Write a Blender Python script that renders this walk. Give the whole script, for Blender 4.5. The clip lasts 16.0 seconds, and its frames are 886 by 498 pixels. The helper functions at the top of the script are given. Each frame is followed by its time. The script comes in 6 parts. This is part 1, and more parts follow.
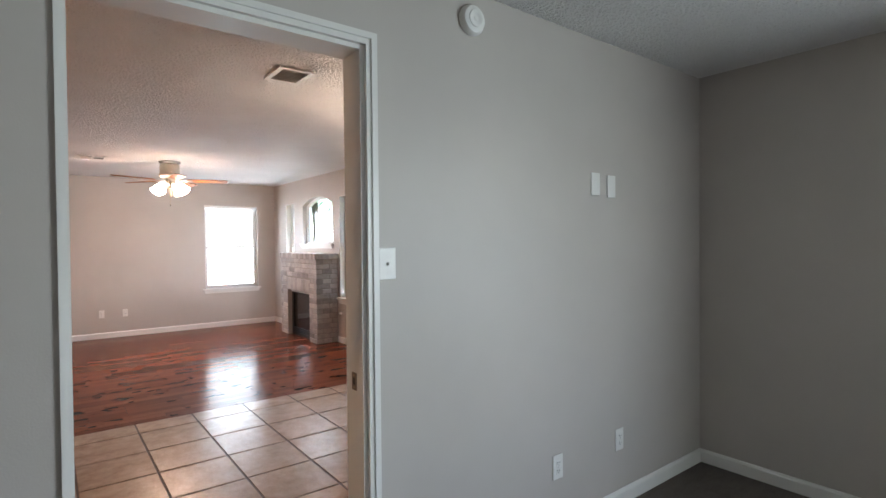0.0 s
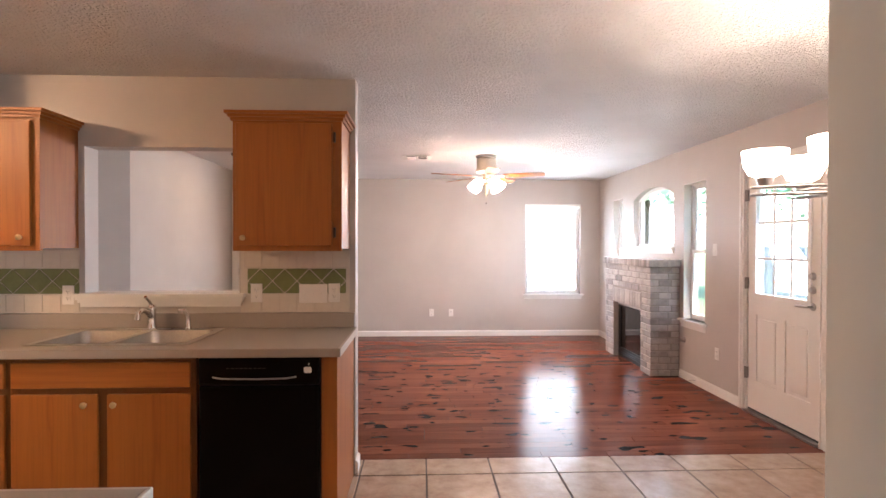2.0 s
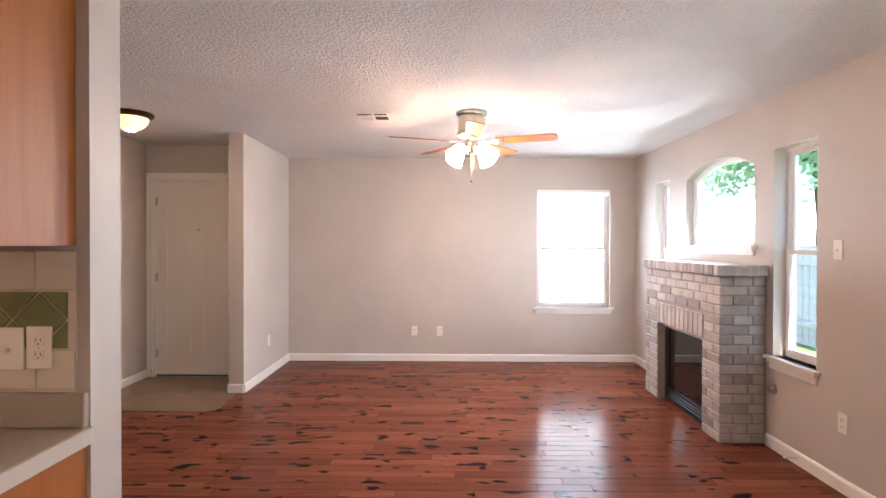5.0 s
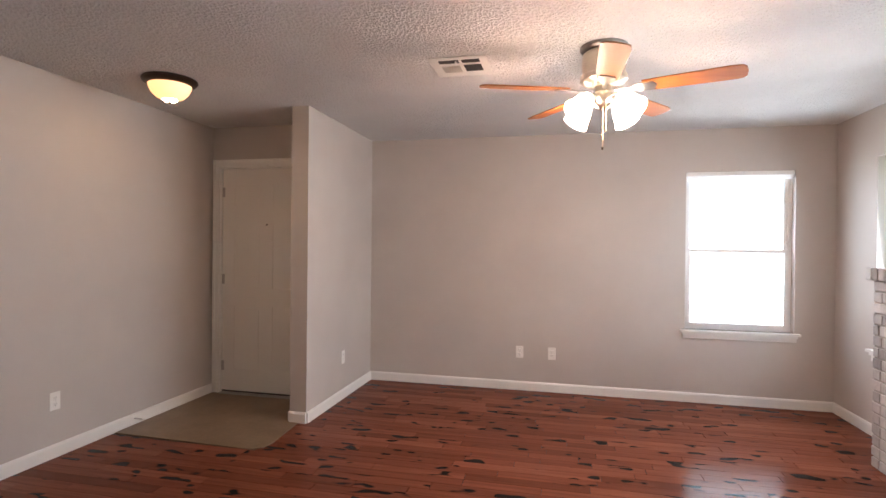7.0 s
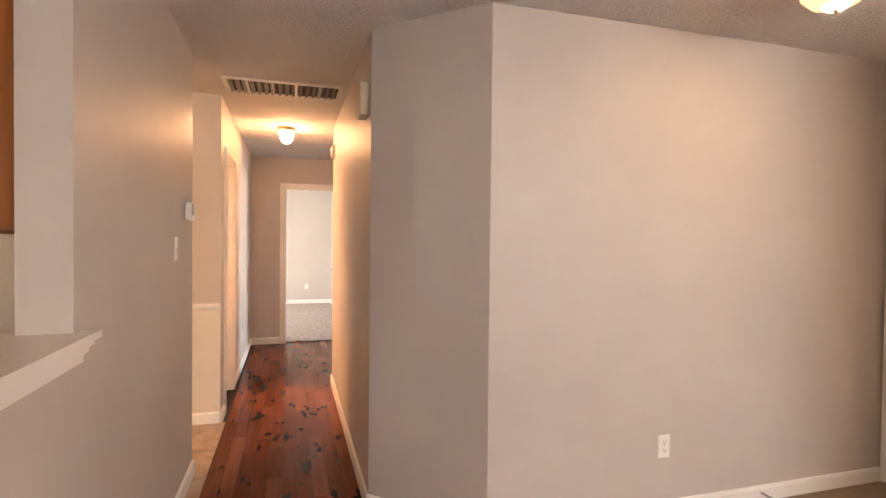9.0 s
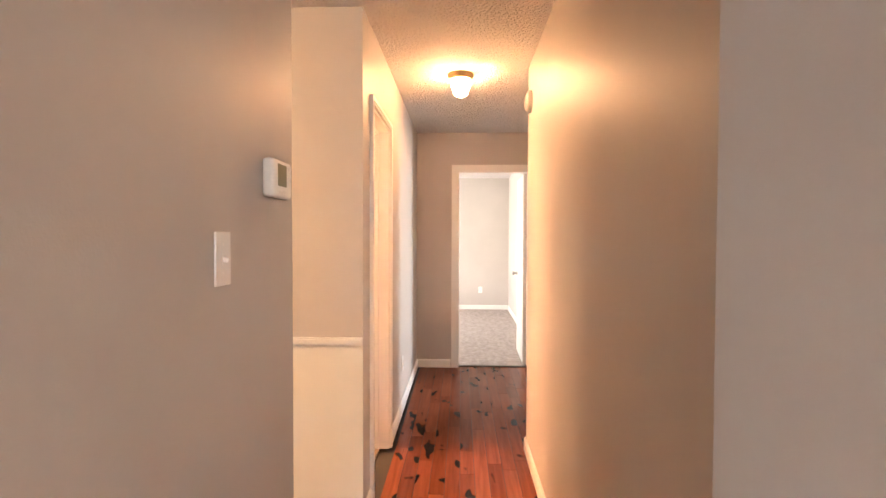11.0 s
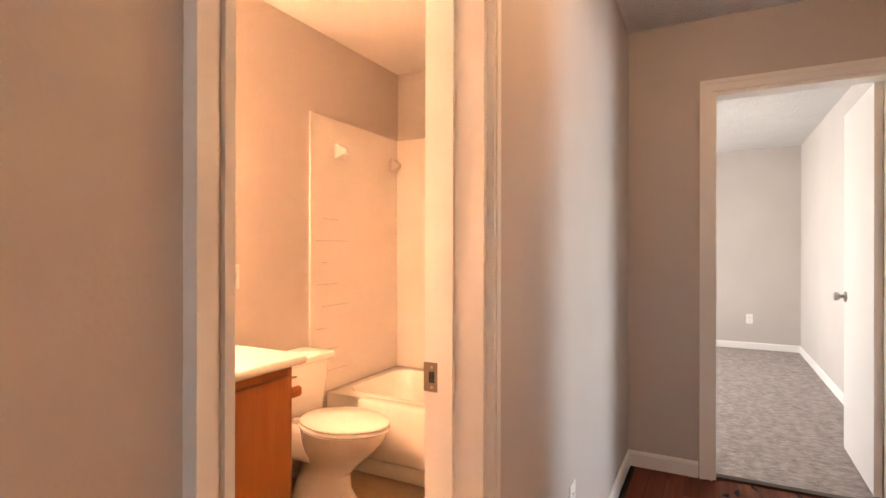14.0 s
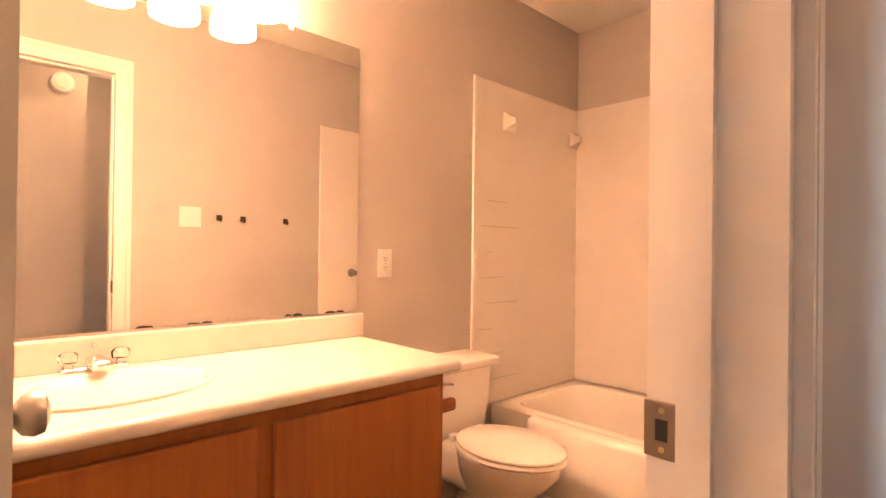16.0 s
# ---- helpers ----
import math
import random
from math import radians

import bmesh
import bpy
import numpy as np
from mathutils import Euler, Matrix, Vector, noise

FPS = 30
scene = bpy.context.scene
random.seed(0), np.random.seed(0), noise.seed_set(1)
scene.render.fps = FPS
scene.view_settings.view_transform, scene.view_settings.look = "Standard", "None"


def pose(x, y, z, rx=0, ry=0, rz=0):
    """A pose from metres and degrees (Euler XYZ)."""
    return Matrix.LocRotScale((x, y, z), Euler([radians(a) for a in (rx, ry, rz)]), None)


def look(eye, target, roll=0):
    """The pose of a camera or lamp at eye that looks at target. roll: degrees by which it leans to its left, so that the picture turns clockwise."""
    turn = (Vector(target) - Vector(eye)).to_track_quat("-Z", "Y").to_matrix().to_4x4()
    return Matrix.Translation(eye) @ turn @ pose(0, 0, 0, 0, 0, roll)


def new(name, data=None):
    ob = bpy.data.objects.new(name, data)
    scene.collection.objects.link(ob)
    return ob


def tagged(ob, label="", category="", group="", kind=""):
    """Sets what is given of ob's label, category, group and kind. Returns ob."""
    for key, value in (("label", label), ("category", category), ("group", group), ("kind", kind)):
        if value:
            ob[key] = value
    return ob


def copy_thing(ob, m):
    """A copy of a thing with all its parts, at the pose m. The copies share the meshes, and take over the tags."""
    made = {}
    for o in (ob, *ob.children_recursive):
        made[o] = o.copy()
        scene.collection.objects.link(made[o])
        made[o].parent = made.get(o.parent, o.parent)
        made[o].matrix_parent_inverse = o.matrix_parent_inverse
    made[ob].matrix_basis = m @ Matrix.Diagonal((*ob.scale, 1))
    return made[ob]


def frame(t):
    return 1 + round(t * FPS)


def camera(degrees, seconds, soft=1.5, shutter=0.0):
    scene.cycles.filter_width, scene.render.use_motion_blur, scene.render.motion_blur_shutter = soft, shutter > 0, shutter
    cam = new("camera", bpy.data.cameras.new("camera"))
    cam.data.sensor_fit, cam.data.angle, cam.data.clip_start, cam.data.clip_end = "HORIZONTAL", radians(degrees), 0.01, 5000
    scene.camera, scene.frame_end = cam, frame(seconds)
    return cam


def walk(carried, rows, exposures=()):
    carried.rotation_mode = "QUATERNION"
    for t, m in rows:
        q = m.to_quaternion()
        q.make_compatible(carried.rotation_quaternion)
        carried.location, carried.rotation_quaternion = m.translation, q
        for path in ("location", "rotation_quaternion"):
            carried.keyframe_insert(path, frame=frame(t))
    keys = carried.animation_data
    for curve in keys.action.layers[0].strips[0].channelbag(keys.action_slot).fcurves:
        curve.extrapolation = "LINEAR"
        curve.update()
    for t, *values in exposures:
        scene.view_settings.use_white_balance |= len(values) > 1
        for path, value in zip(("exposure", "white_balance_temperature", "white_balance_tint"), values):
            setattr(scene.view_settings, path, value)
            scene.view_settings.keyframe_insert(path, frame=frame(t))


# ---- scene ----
cam = camera(81.3, 16.0)
PATH = [
    (0, (0.507, -0.019, 1.422), (1.727, 1.565, 1.392), -0.5),
    (0.5, (0.702, 0.321, 1.427), (1.468, 2.168, 1.399), -0.6),
    (1, (0.851, 0.641, 1.419), (1.278, 2.595, 1.399), -0.2),
    (1.5, (0.94, 0.961, 1.418), (1.256, 2.936, 1.4), -0.1),
    (2, (1.011, 1.249, 1.424), (1.092, 3.247, 1.407), 0.1),
    (2.5, (1.008, 1.535, 1.419), (0.979, 3.534, 1.4), 0.2),
    (3, (1.059, 1.839, 1.407), (1.033, 3.839, 1.39), 0.0),
    (3.5, (1.184, 2.133, 1.422), (1.158, 4.133, 1.409), 0.0),
    (4, (1.314, 2.456, 1.405), (1.296, 4.456, 1.39), 0.1),
    (6.3, (1.723, 3.829, 1.406), (1.686, 5.829, 1.386), 0.5),
    (6.5, (1.711, 3.946, 1.37), (1.574, 5.942, 1.365), 0.4),
    (7, (1.532, 4.274, 1.373), (1.088, 6.224, 1.362), 0.6),
    (7.5, (1.35, 4.578, 1.381), (0.467, 6.373, 1.36), 0.6),
    (8, (1.15, 4.815, 1.365), (-0.172, 6.316, 1.354), 0.4),
    (8.5, (0.907, 5.032, 1.387), (-0.777, 6.11, 1.359), 0.7),
    (9, (0.551, 5.131, 1.381), (-1.367, 5.696, 1.347), 0.6),
    (9.5, (0.165, 5.142, 1.384), (-1.831, 5.272, 1.347), 0.3),
    (9.7, (0.0, 5.123, 1.38), (-2.0, 5.166, 1.342), 0.5),
    (11.8, (-1.9, 5.091, 1.371), (-3.897, 4.989, 1.341), 0.1),
    (12, (-2.064, 5.093, 1.366), (-4.06, 4.974, 1.349), 0.1),
    (12.5, (-2.466, 5.097, 1.344), (-4.456, 4.899, 1.324), 0.3),
    (13, (-2.882, 5.128, 1.299), (-4.835, 4.696, 1.288), -0.1),
    (13.5, (-3.198, 5.123, 1.27), (-5.063, 4.401, 1.262), 0.1),
    (14, (-3.476, 5.054, 1.214), (-5.248, 4.127, 1.215), 0.1),
    (14.5, (-3.656, 4.995, 1.184), (-5.259, 3.798, 1.185), 0.3),
    (15, (-3.767, 4.945, 1.175), (-5.174, 3.523, 1.184), 0.4),
    (15.5, (-3.821, 4.862, 1.159), (-5.195, 3.409, 1.167), 0.7),
    (16, (-3.88, 4.765, 1.133), (-5.252, 3.31, 1.145), 0.7),
]
EXPOSURES = [
    (0.0, 3.2, 6250, 10), (1.0, 3.48, 6400, 12), (2.0, 3.78, 6250, 14), (4.2, 3.78, 6250, 13), (6.3, 3.3, 6350, 12), (7.2, 3.1, 6450, 12), (8.0, 3.68, 6900, 11), (8.6, 3.85, 7150, 12),
    (9.2, 3.88, 7250, 13), (11.8, 4.1, 6900, 12), (13.0, 3.65, 6700, 11), (13.6, 3.55, 6750, 12), (14.5, 3.35, 6700, 12), (16.0, 3.0, 6650, 13),
]
walk(cam, [(t, look(eye, target, roll)) for t, eye, target, roll in PATH], EXPOSURES)

# ---- light ----
H = 2.44
world = bpy.data.worlds.new("world")
scene.world = world
world.use_nodes = True
wn = world.node_tree
sky = wn.nodes.new("ShaderNodeTexSky")
sky.sky_type = "NISHITA"
sky.sun_disc = False
sky.sun_elevation, sky.sun_rotation = radians(60), radians(166)
wn.links.new(sky.outputs[0], wn.nodes["Background"].inputs[0])
wn.nodes["Background"].inputs[1].default_value = 0.15


def sun_lamp():
    d = bpy.data.lights.new("sun", "SUN")
    d.energy, d.angle, d.color = 3.0, radians(0.5), (1.0, 0.95, 0.88)
    ob = new("sun", d)
    ob.matrix_world = look((3, -12, 22), (0, 0, 0))


sun_lamp()


def window_light(name, eye, target, w, h, watts, col=(0.82, 0.90, 1.0)):
    d = bpy.data.lights.new(name, "AREA")
    d.shape, d.size, d.size_y, d.energy, d.color = "RECTANGLE", w, h, watts, col
    d.spread = radians(150)
    new(name, d).matrix_world = look(eye, target)


def bulb(name, at, watts, col=(1.0, 0.73, 0.62), size=0.03):
    d = bpy.data.lights.new(name, "POINT")
    d.energy, d.color, d.shadow_soft_size = watts, col, size
    new(name, d).location = at


window_light("daylight_far", (3.06, 9.34, 1.36), (3.06, 5, 1.2), 0.84, 1.36, 2.4)
window_light("daylight_patio", (3.885, 5.175, 1.32), (0.5, 5.8, 0.7), 0.56, 0.56, 0.9)
window_light("daylight_arch", (3.91, 7.43, 1.60), (0.5, 7.0, 0.8), 1.0, 0.32, 2.6)
window_light("daylight_narrow_far", (3.87, 8.515, 1.36), (0.5, 8.4, 1.0), 0.28, 1.3, 1.6)
window_light("daylight_study", (3.78, -1.3, 1.4), (-0.2, 0.2, 1.3), 1.3, 1.3, 7.5, (0.82, 0.93, 1.0))
window_light("daylight_bedroom", (-8.9, 2.5, 1.4), (-8.9, 6, 1.2), 1.7, 1.4, 11, (1.0, 0.95, 0.94))
window_light("daylight_bedroom_two", (-6.55, 9.28, 1.4), (-6.3, 5, 1.2), 0.8, 1.3, 10)

# ---- materials ----


def mat_base(name):
    m = bpy.data.materials.new(name)
    m.use_nodes = True
    return m, m.node_tree.nodes, m.node_tree.links, m.node_tree.nodes["Principled BSDF"]


def coords(n, l, scale=(1, 1, 1), kind="Object"):
    tc = n.new("ShaderNodeTexCoord")
    mp = n.new("ShaderNodeMapping")
    mp.inputs["Scale"].default_value = scale
    l.new(tc.outputs[kind], mp.inputs["Vector"])
    return mp.outputs["Vector"]


def noise_tex(n, l, vec, scale, detail=3.0, rough=0.55):
    t = n.new("ShaderNodeTexNoise")
    t.inputs["Scale"].default_value = scale
    t.inputs["Detail"].default_value = detail
    t.inputs["Roughness"].default_value = rough
    l.new(vec, t.inputs["Vector"])
    return t.outputs[0]


def ramp(n, l, fac, stops):
    r = n.new("ShaderNodeValToRGB")
    e = r.color_ramp.elements
    while len(e) < len(stops):
        e.new(0.5)
    for k, (p, c) in enumerate(stops):
        e[k].position = p
        e[k].color = (*c, 1) if len(c) == 3 else c
    l.new(fac, r.inputs[0])
    return r.outputs[0]


def mix(n, l, fac, a, b, mode="MIX"):
    m = n.new("ShaderNodeMix")
    m.data_type, m.blend_type = "RGBA", mode
    for k, v in ((0, fac), (6, a), (7, b)):
        if isinstance(v, float):
            m.inputs[k].default_value = v
        elif isinstance(v, tuple):
            m.inputs[k].default_value = (*v, 1)
        else:
            l.new(v, m.inputs[k])
    return m.outputs[2]


def bump(n, l, b, height, strength, dist):
    k = n.new("ShaderNodeBump")
    k.inputs["Strength"].default_value = strength
    k.inputs["Distance"].default_value = dist
    l.new(height, k.inputs["Height"])
    l.new(k.outputs[0], b.inputs["Normal"])


def painted(name, col, rough=0.5, grain=180.0, depth=0.0006, mottled=0.06):
    """Paint with a fine orange-peel texture and faint mottling."""
    m, n, l, b = mat_base(name)
    v = coords(n, l)
    dark = tuple(c * (1 - mottled) for c in col)
    light = tuple(min(1, c * (1 + mottled * 0.6)) for c in col)
    l.new(ramp(n, l, noise_tex(n, l, v, 1.7, 4), [(0.3, dark), (0.7, light)]), b.inputs["Base Color"])
    b.inputs["Roughness"].default_value = rough
    bump(n, l, b, noise_tex(n, l, v, grain, 2), 0.5, depth)
    return m


def plain(name, col, rough=0.4, metal=0.0, grain=60.0, vary=0.08):
    m, n, l, b = mat_base(name)
    v = coords(n, l)
    f = noise_tex(n, l, v, grain, 3)
    l.new(ramp(n, l, f, [(0.25, tuple(c * (1 - vary) for c in col)), (0.75, col)]), b.inputs["Base Color"])
    b.inputs["Roughness"].default_value = rough
    b.inputs["Metallic"].default_value = metal
    return m


def oak(name, along, tint=1.0):
    """Golden oak; along is the axis of the grain."""
    m, n, l, b = mat_base(name)
    sc = {"z": (9, 9, 0.7), "x": (0.7, 9, 9), "y": (9, 0.7, 9)}[along]
    fine = {"z": (90, 90, 3), "x": (3, 90, 90), "y": (90, 3, 90)}[along]
    v = coords(n, l, sc)
    d = n.new("ShaderNodeTexNoise")
    d.inputs["Scale"].default_value = 0.9
    d.inputs["Detail"].default_value = 2
    d.inputs["Distortion"].default_value = 0.6
    l.new(v, d.inputs["Vector"])
    w = n.new("ShaderNodeMath")
    w.operation = "MULTIPLY"
    w.inputs[1].default_value = 6.0
    l.new(d.outputs[0], w.inputs[0])
    f = n.new("ShaderNodeMath")
    f.operation = "PINGPONG"
    f.inputs[1].default_value = 1.0
    l.new(w.outputs[0], f.inputs[0])
    c1 = ramp(n, l, f.outputs[0], [(0.0, (0.40 * tint, 0.118 * tint, 0.014 * tint)), (0.25, (0.45 * tint, 0.140 * tint, 0.018 * tint)), (1.0, (0.48 * tint, 0.156 * tint, 0.021 * tint))])
    g = noise_tex(n, l, coords(n, l, fine), 1.0, 2)
    c2 = mix(n, l, 0.22, c1, ramp(n, l, g, [(0.35, (0.55, 0.5, 0.45)), (0.6, (1, 1, 1))]), "MULTIPLY")
    l.new(c2, b.inputs["Base Color"])
    b.inputs["Roughness"].default_value = 0.48
    bump(n, l, b, g, 0.25, 0.0005)
    return m


def pieces_rand(n, l):
    """A random number for each piece, singly built or joined."""
    oi, ge, add = n.new("ShaderNodeObjectInfo"), n.new("ShaderNodeNewGeometry"), n.new("ShaderNodeMath")
    l.new(oi.outputs["Random"], add.inputs[0])
    l.new(ge.outputs["Random Per Island"], add.inputs[1])
    fr = n.new("ShaderNodeMath")
    fr.operation = "FRACT"
    l.new(add.outputs[0], fr.inputs[0])
    return fr.outputs[0]


def plank_wood():
    m, n, l, b = mat_base("plank_wood")
    r = pieces_rand(n, l)
    tc = n.new("ShaderNodeNewGeometry")
    off = n.new("ShaderNodeVectorMath")
    off.operation = "MULTIPLY_ADD"
    cmb = n.new("ShaderNodeCombineXYZ")
    l.new(r, cmb.inputs[0]), l.new(r, cmb.inputs[1]), l.new(r, cmb.inputs[2])
    off.inputs[1].default_value = (7.0, 13.0, 23.0)
    l.new(cmb.outputs[0], off.inputs[0])
    l.new(tc.outputs["Position"], off.inputs[2])
    mp = n.new("ShaderNodeMapping")
    mp.inputs["Scale"].default_value = (2.2, 38, 8)
    l.new(off.outputs[0], mp.inputs["Vector"])
    grain = noise_tex(n, l, mp.outputs[0], 1.0, 5, 0.6)
    base = ramp(n, l, r, [(0.0, (0.125, 0.037, 0.020)), (0.35, (0.158, 0.047, 0.026)), (0.7, (0.185, 0.057, 0.031)), (1.0, (0.22, 0.072, 0.040))])
    c = mix(n, l, 0.55, base, ramp(n, l, grain, [(0.3, (0.5, 0.45, 0.42)), (0.65, (1.1, 1.05, 1.0))]), "MULTIPLY")
    # charred knots and worn ends
    mp2 = n.new("ShaderNodeMapping")
    mp2.inputs["Scale"].default_value = (5.5, 11.5, 3)
    l.new(off.outputs[0], mp2.inputs["Vector"])
    k = noise_tex(n, l, mp2.outputs[0], 1.0, 1.0, 0.5)
    mp3 = n.new("ShaderNodeMapping")
    mp3.inputs["Scale"].default_value = (1.6, 70.0, 3)
    l.new(off.outputs[0], mp3.inputs["Vector"])
    streak = ramp(n, l, noise_tex(n, l, mp3.outputs[0], 1.0, 2), [(0.70, (0, 0, 0)), (0.76, (0.8, 0.8, 0.8))])
    c = mix(n, l, streak, c, (0.03, 0.014, 0.010))
    c = mix(n, l, ramp(n, l, k, [(0.645, (0, 0, 0)), (0.685, (1, 1, 1))]), c, (0.012, 0.008, 0.007))
    l.new(c, b.inputs["Base Color"])
    rr = ramp(n, l, grain, [(0.3, (0.24, 0.24, 0.24)), (0.7, (0.15, 0.15, 0.15))])
    l.new(rr, b.inputs["Roughness"])
    b.inputs["Specular IOR Level"].default_value = 0.06
    bump(n, l, b, grain, 0.12, 0.0006)
    return m


def floor_tile():
    m, n, l, b = mat_base("floor_tile_glaze")
    r = pieces_rand(n, l)
    geo = n.new("ShaderNodeNewGeometry")
    v = geo.outputs["Position"]
    f = noise_tex(n, l, v, 9, 6, 0.6)
    a = ramp(n, l, f, [(0.3, (0.30, 0.205, 0.145)), (0.55, (0.41, 0.30, 0.225)), (0.75, (0.49, 0.375, 0.29))])
    c = mix(n, l, 0.5, a, ramp(n, l, r, [(0, (0.80, 0.78, 0.76)), (1, (1.08, 1.05, 1.02))]), "MULTIPLY")
    l.new(c, b.inputs["Base Color"])
    b.inputs["Roughness"].default_value = 0.24
    b.inputs["Specular IOR Level"].default_value = 0.28
    bump(n, l, b, noise_tex(n, l, v, 16, 4), 0.5, 0.004)
    return m


def brick_mat():
    m, n, l, b = mat_base("whitewashed_brick")
    r = pieces_rand(n, l)
    geo = n.new("ShaderNodeNewGeometry")
    v = geo.outputs["Position"]
    f = noise_tex(n, l, v, 14, 6, 0.65)
    base = ramp(n, l, r, [(0, (0.27, 0.25, 0.235)), (0.3, (0.43, 0.395, 0.375)), (0.62, (0.50, 0.46, 0.44)), (0.85, (0.36, 0.335, 0.32)), (1, (0.54, 0.50, 0.475))])
    c = mix(n, l, 0.5, base, ramp(n, l, f, [(0.3, (0.55, 0.55, 0.56)), (0.6, (1.1, 1.08, 1.05))]), "MULTIPLY")
    l.new(c, b.inputs["Base Color"])
    b.inputs["Roughness"].default_value = 0.75
    bump(n, l, b, noise_tex(n, l, v, 70, 4), 0.6, 0.003)
    return m


def carpet_mat(name, lo, hi, tuft=(120, 120, 120)):
    m, n, l, b = mat_base(name)
    v = coords(n, l)
    f = noise_tex(n, l, coords(n, l, tuft), 1.0, 4, 0.7)
    g = noise_tex(n, l, coords(n, l, (3.2, 7, 1)), 2.2, 4)
    c = mix(n, l, 0.5, ramp(n, l, f, [(0.25, lo), (0.75, hi)]), ramp(n, l, g, [(0.35, (0.7, 0.7, 0.7)), (0.65, (1.15, 1.15, 1.15))]), "MULTIPLY")
    l.new(c, b.inputs["Base Color"])
    b.inputs["Roughness"].default_value = 0.95
    bump(n, l, b, f, 1.0, 0.012)
    return m


def popcorn():
    m, n, l, b = mat_base("ceiling_texture")
    v = coords(n, l)
    l.new(ramp(n, l, noise_tex(n, l, v, 1.3, 3), [(0.3, (0.77, 0.75, 0.73)), (0.7, (0.85, 0.83, 0.81))]), b.inputs["Base Color"])
    b.inputs["Roughness"].default_value = 0.9
    h = ramp(n, l, noise_tex(n, l, v, 62, 2.5, 0.6), [(0.42, (0, 0, 0)), (0.62, (1, 1, 1))])
    bump(n, l, b, h, 1.0, 0.011)
    return m


def glass_mat(name, rough=0.0):
    m, n, l, b = mat_base(name)
    b.inputs["Base Color"].default_value = (0.97, 0.99, 0.98, 1)
    b.inputs["Roughness"].default_value = rough
    b.inputs["Transmission Weight"].default_value = 1.0
    b.inputs["IOR"].default_value = 1.45
    return m


def glow(name, col, power, rough=0.3):
    m, n, l, b = mat_base(name)
    b.inputs["Base Color"].default_value = (0.9, 0.88, 0.84, 1)
    b.inputs["Roughness"].default_value = rough
    b.inputs["Emission Color"].default_value = (*col, 1)
    b.inputs["Emission Strength"].default_value = power
    return m


WALL = painted("greige_wall_paint", (0.50, 0.455, 0.415), 0.5, 190, 0.0007)
TRIM = painted("white_trim_paint", (0.76, 0.74, 0.70), 0.35, 60, 0.0003, 0.03)
DOORP = painted("white_door_paint", (0.74, 0.71, 0.66), 0.38, 70, 0.0003, 0.03)
WAINS = painted("cream_wall_paint", (0.70, 0.66, 0.58), 0.5, 150, 0.001)
CEIL = popcorn()
PLANK = plank_wood()
TILE = floor_tile()
GROUT = plain("dark_grout", (0.10, 0.075, 0.06), 0.9, 0, 90, 0.3)
SUBFLOOR = plain("dark_subfloor", (0.012, 0.008, 0.006), 0.7)
BRICK = brick_mat()
MORTAR = plain("grey_mortar", (0.36, 0.33, 0.30), 0.95, 0, 120, 0.25)
CARPET_D = carpet_mat("brown_carpet", (0.085, 0.068, 0.055), (0.16, 0.13, 0.108))
CARPET_L = carpet_mat("grey_carpet", (0.17, 0.145, 0.135), (0.52, 0.455, 0.425), (52, 20, 40))
OAK_Z = oak("oak_upright", "z", 0.70)
OAK_X = oak("oak_level", "x", 0.70)
# Shaded-side copy of the upright oak; its tint ends close to OAK_Z's.
OAK_SHADE = oak("oak_shade_copy", "z", 0.72)
# Face frame at about half the tint of the doors over it.
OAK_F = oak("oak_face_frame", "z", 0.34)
LAMINATE = plain("grey_laminate", (0.36, 0.31, 0.265), 0.35, 0, 240, 0.12)
LAM_EDGE = plain("pale_laminate_edge", (0.55, 0.50, 0.45), 0.35, 0, 240, 0.08)
BLACK = plain("black_enamel", (0.002, 0.002, 0.0025), 0.3)
BLACK.node_tree.nodes["Principled BSDF"].inputs["Specular IOR Level"].default_value = 0.12
DARK_GLASS = plain("dark_fire_glass", (0.006, 0.006, 0.007), 0.05)
BLACK_MATT = plain("black_metal", (0.012, 0.012, 0.013), 0.5)
SINK_STEEL = plain("sink_steel", (0.52, 0.49, 0.45), 0.28, 1.0, 90, 0.15)
STEEL = plain("brushed_steel", (0.46, 0.44, 0.42), 0.32, 1.0, 90, 0.1)
DARK_NICKEL = plain("dark_nickel", (0.30, 0.28, 0.26), 0.4, 1.0, 90, 0.15)
NICKEL = plain("warm_nickel", (0.66, 0.58, 0.48), 0.30, 1.0, 90, 0.1)
CHROME = plain("chrome", (0.75, 0.74, 0.73), 0.09, 1.0)
BRASS = plain("worn_brass", (0.55, 0.42, 0.24), 0.3, 1.0)
BRONZE = plain("dark_bronze", (0.06, 0.045, 0.035), 0.4, 0.8)
PLASTIC = plain("white_plastic", (0.78, 0.76, 0.72), 0.35, 0, 30, 0.03)
PLASTIC_DK = plain("dark_slot", (0.03, 0.03, 0.03), 0.5)
GREEN = plain("green_tile_glaze", (0.20, 0.225, 0.095), 0.22, 0, 25, 0.25)
CREAM_TILE = plain("cream_tile_glaze", (0.66, 0.60, 0.52), 0.25, 0, 25, 0.08)
PORCELAIN = plain("porcelain", (0.80, 0.76, 0.70), 0.10, 0, 8, 0.03)
MARBLE = plain("cultured_marble", (0.66, 0.64, 0.60), 0.18, 0, 5, 0.05)
SURROUND = plain("white_acrylic_surround", (0.78, 0.73, 0.67), 0.2, 0, 8, 0.03)
GLASS = glass_mat("window_glass")
FROST = glow("lit_frosted_glass", (1.0, 0.80, 0.64), 2.4)
FROST_CHAND = glow("lit_chandelier_glass", (1.0, 0.80, 0.64), 1.7)
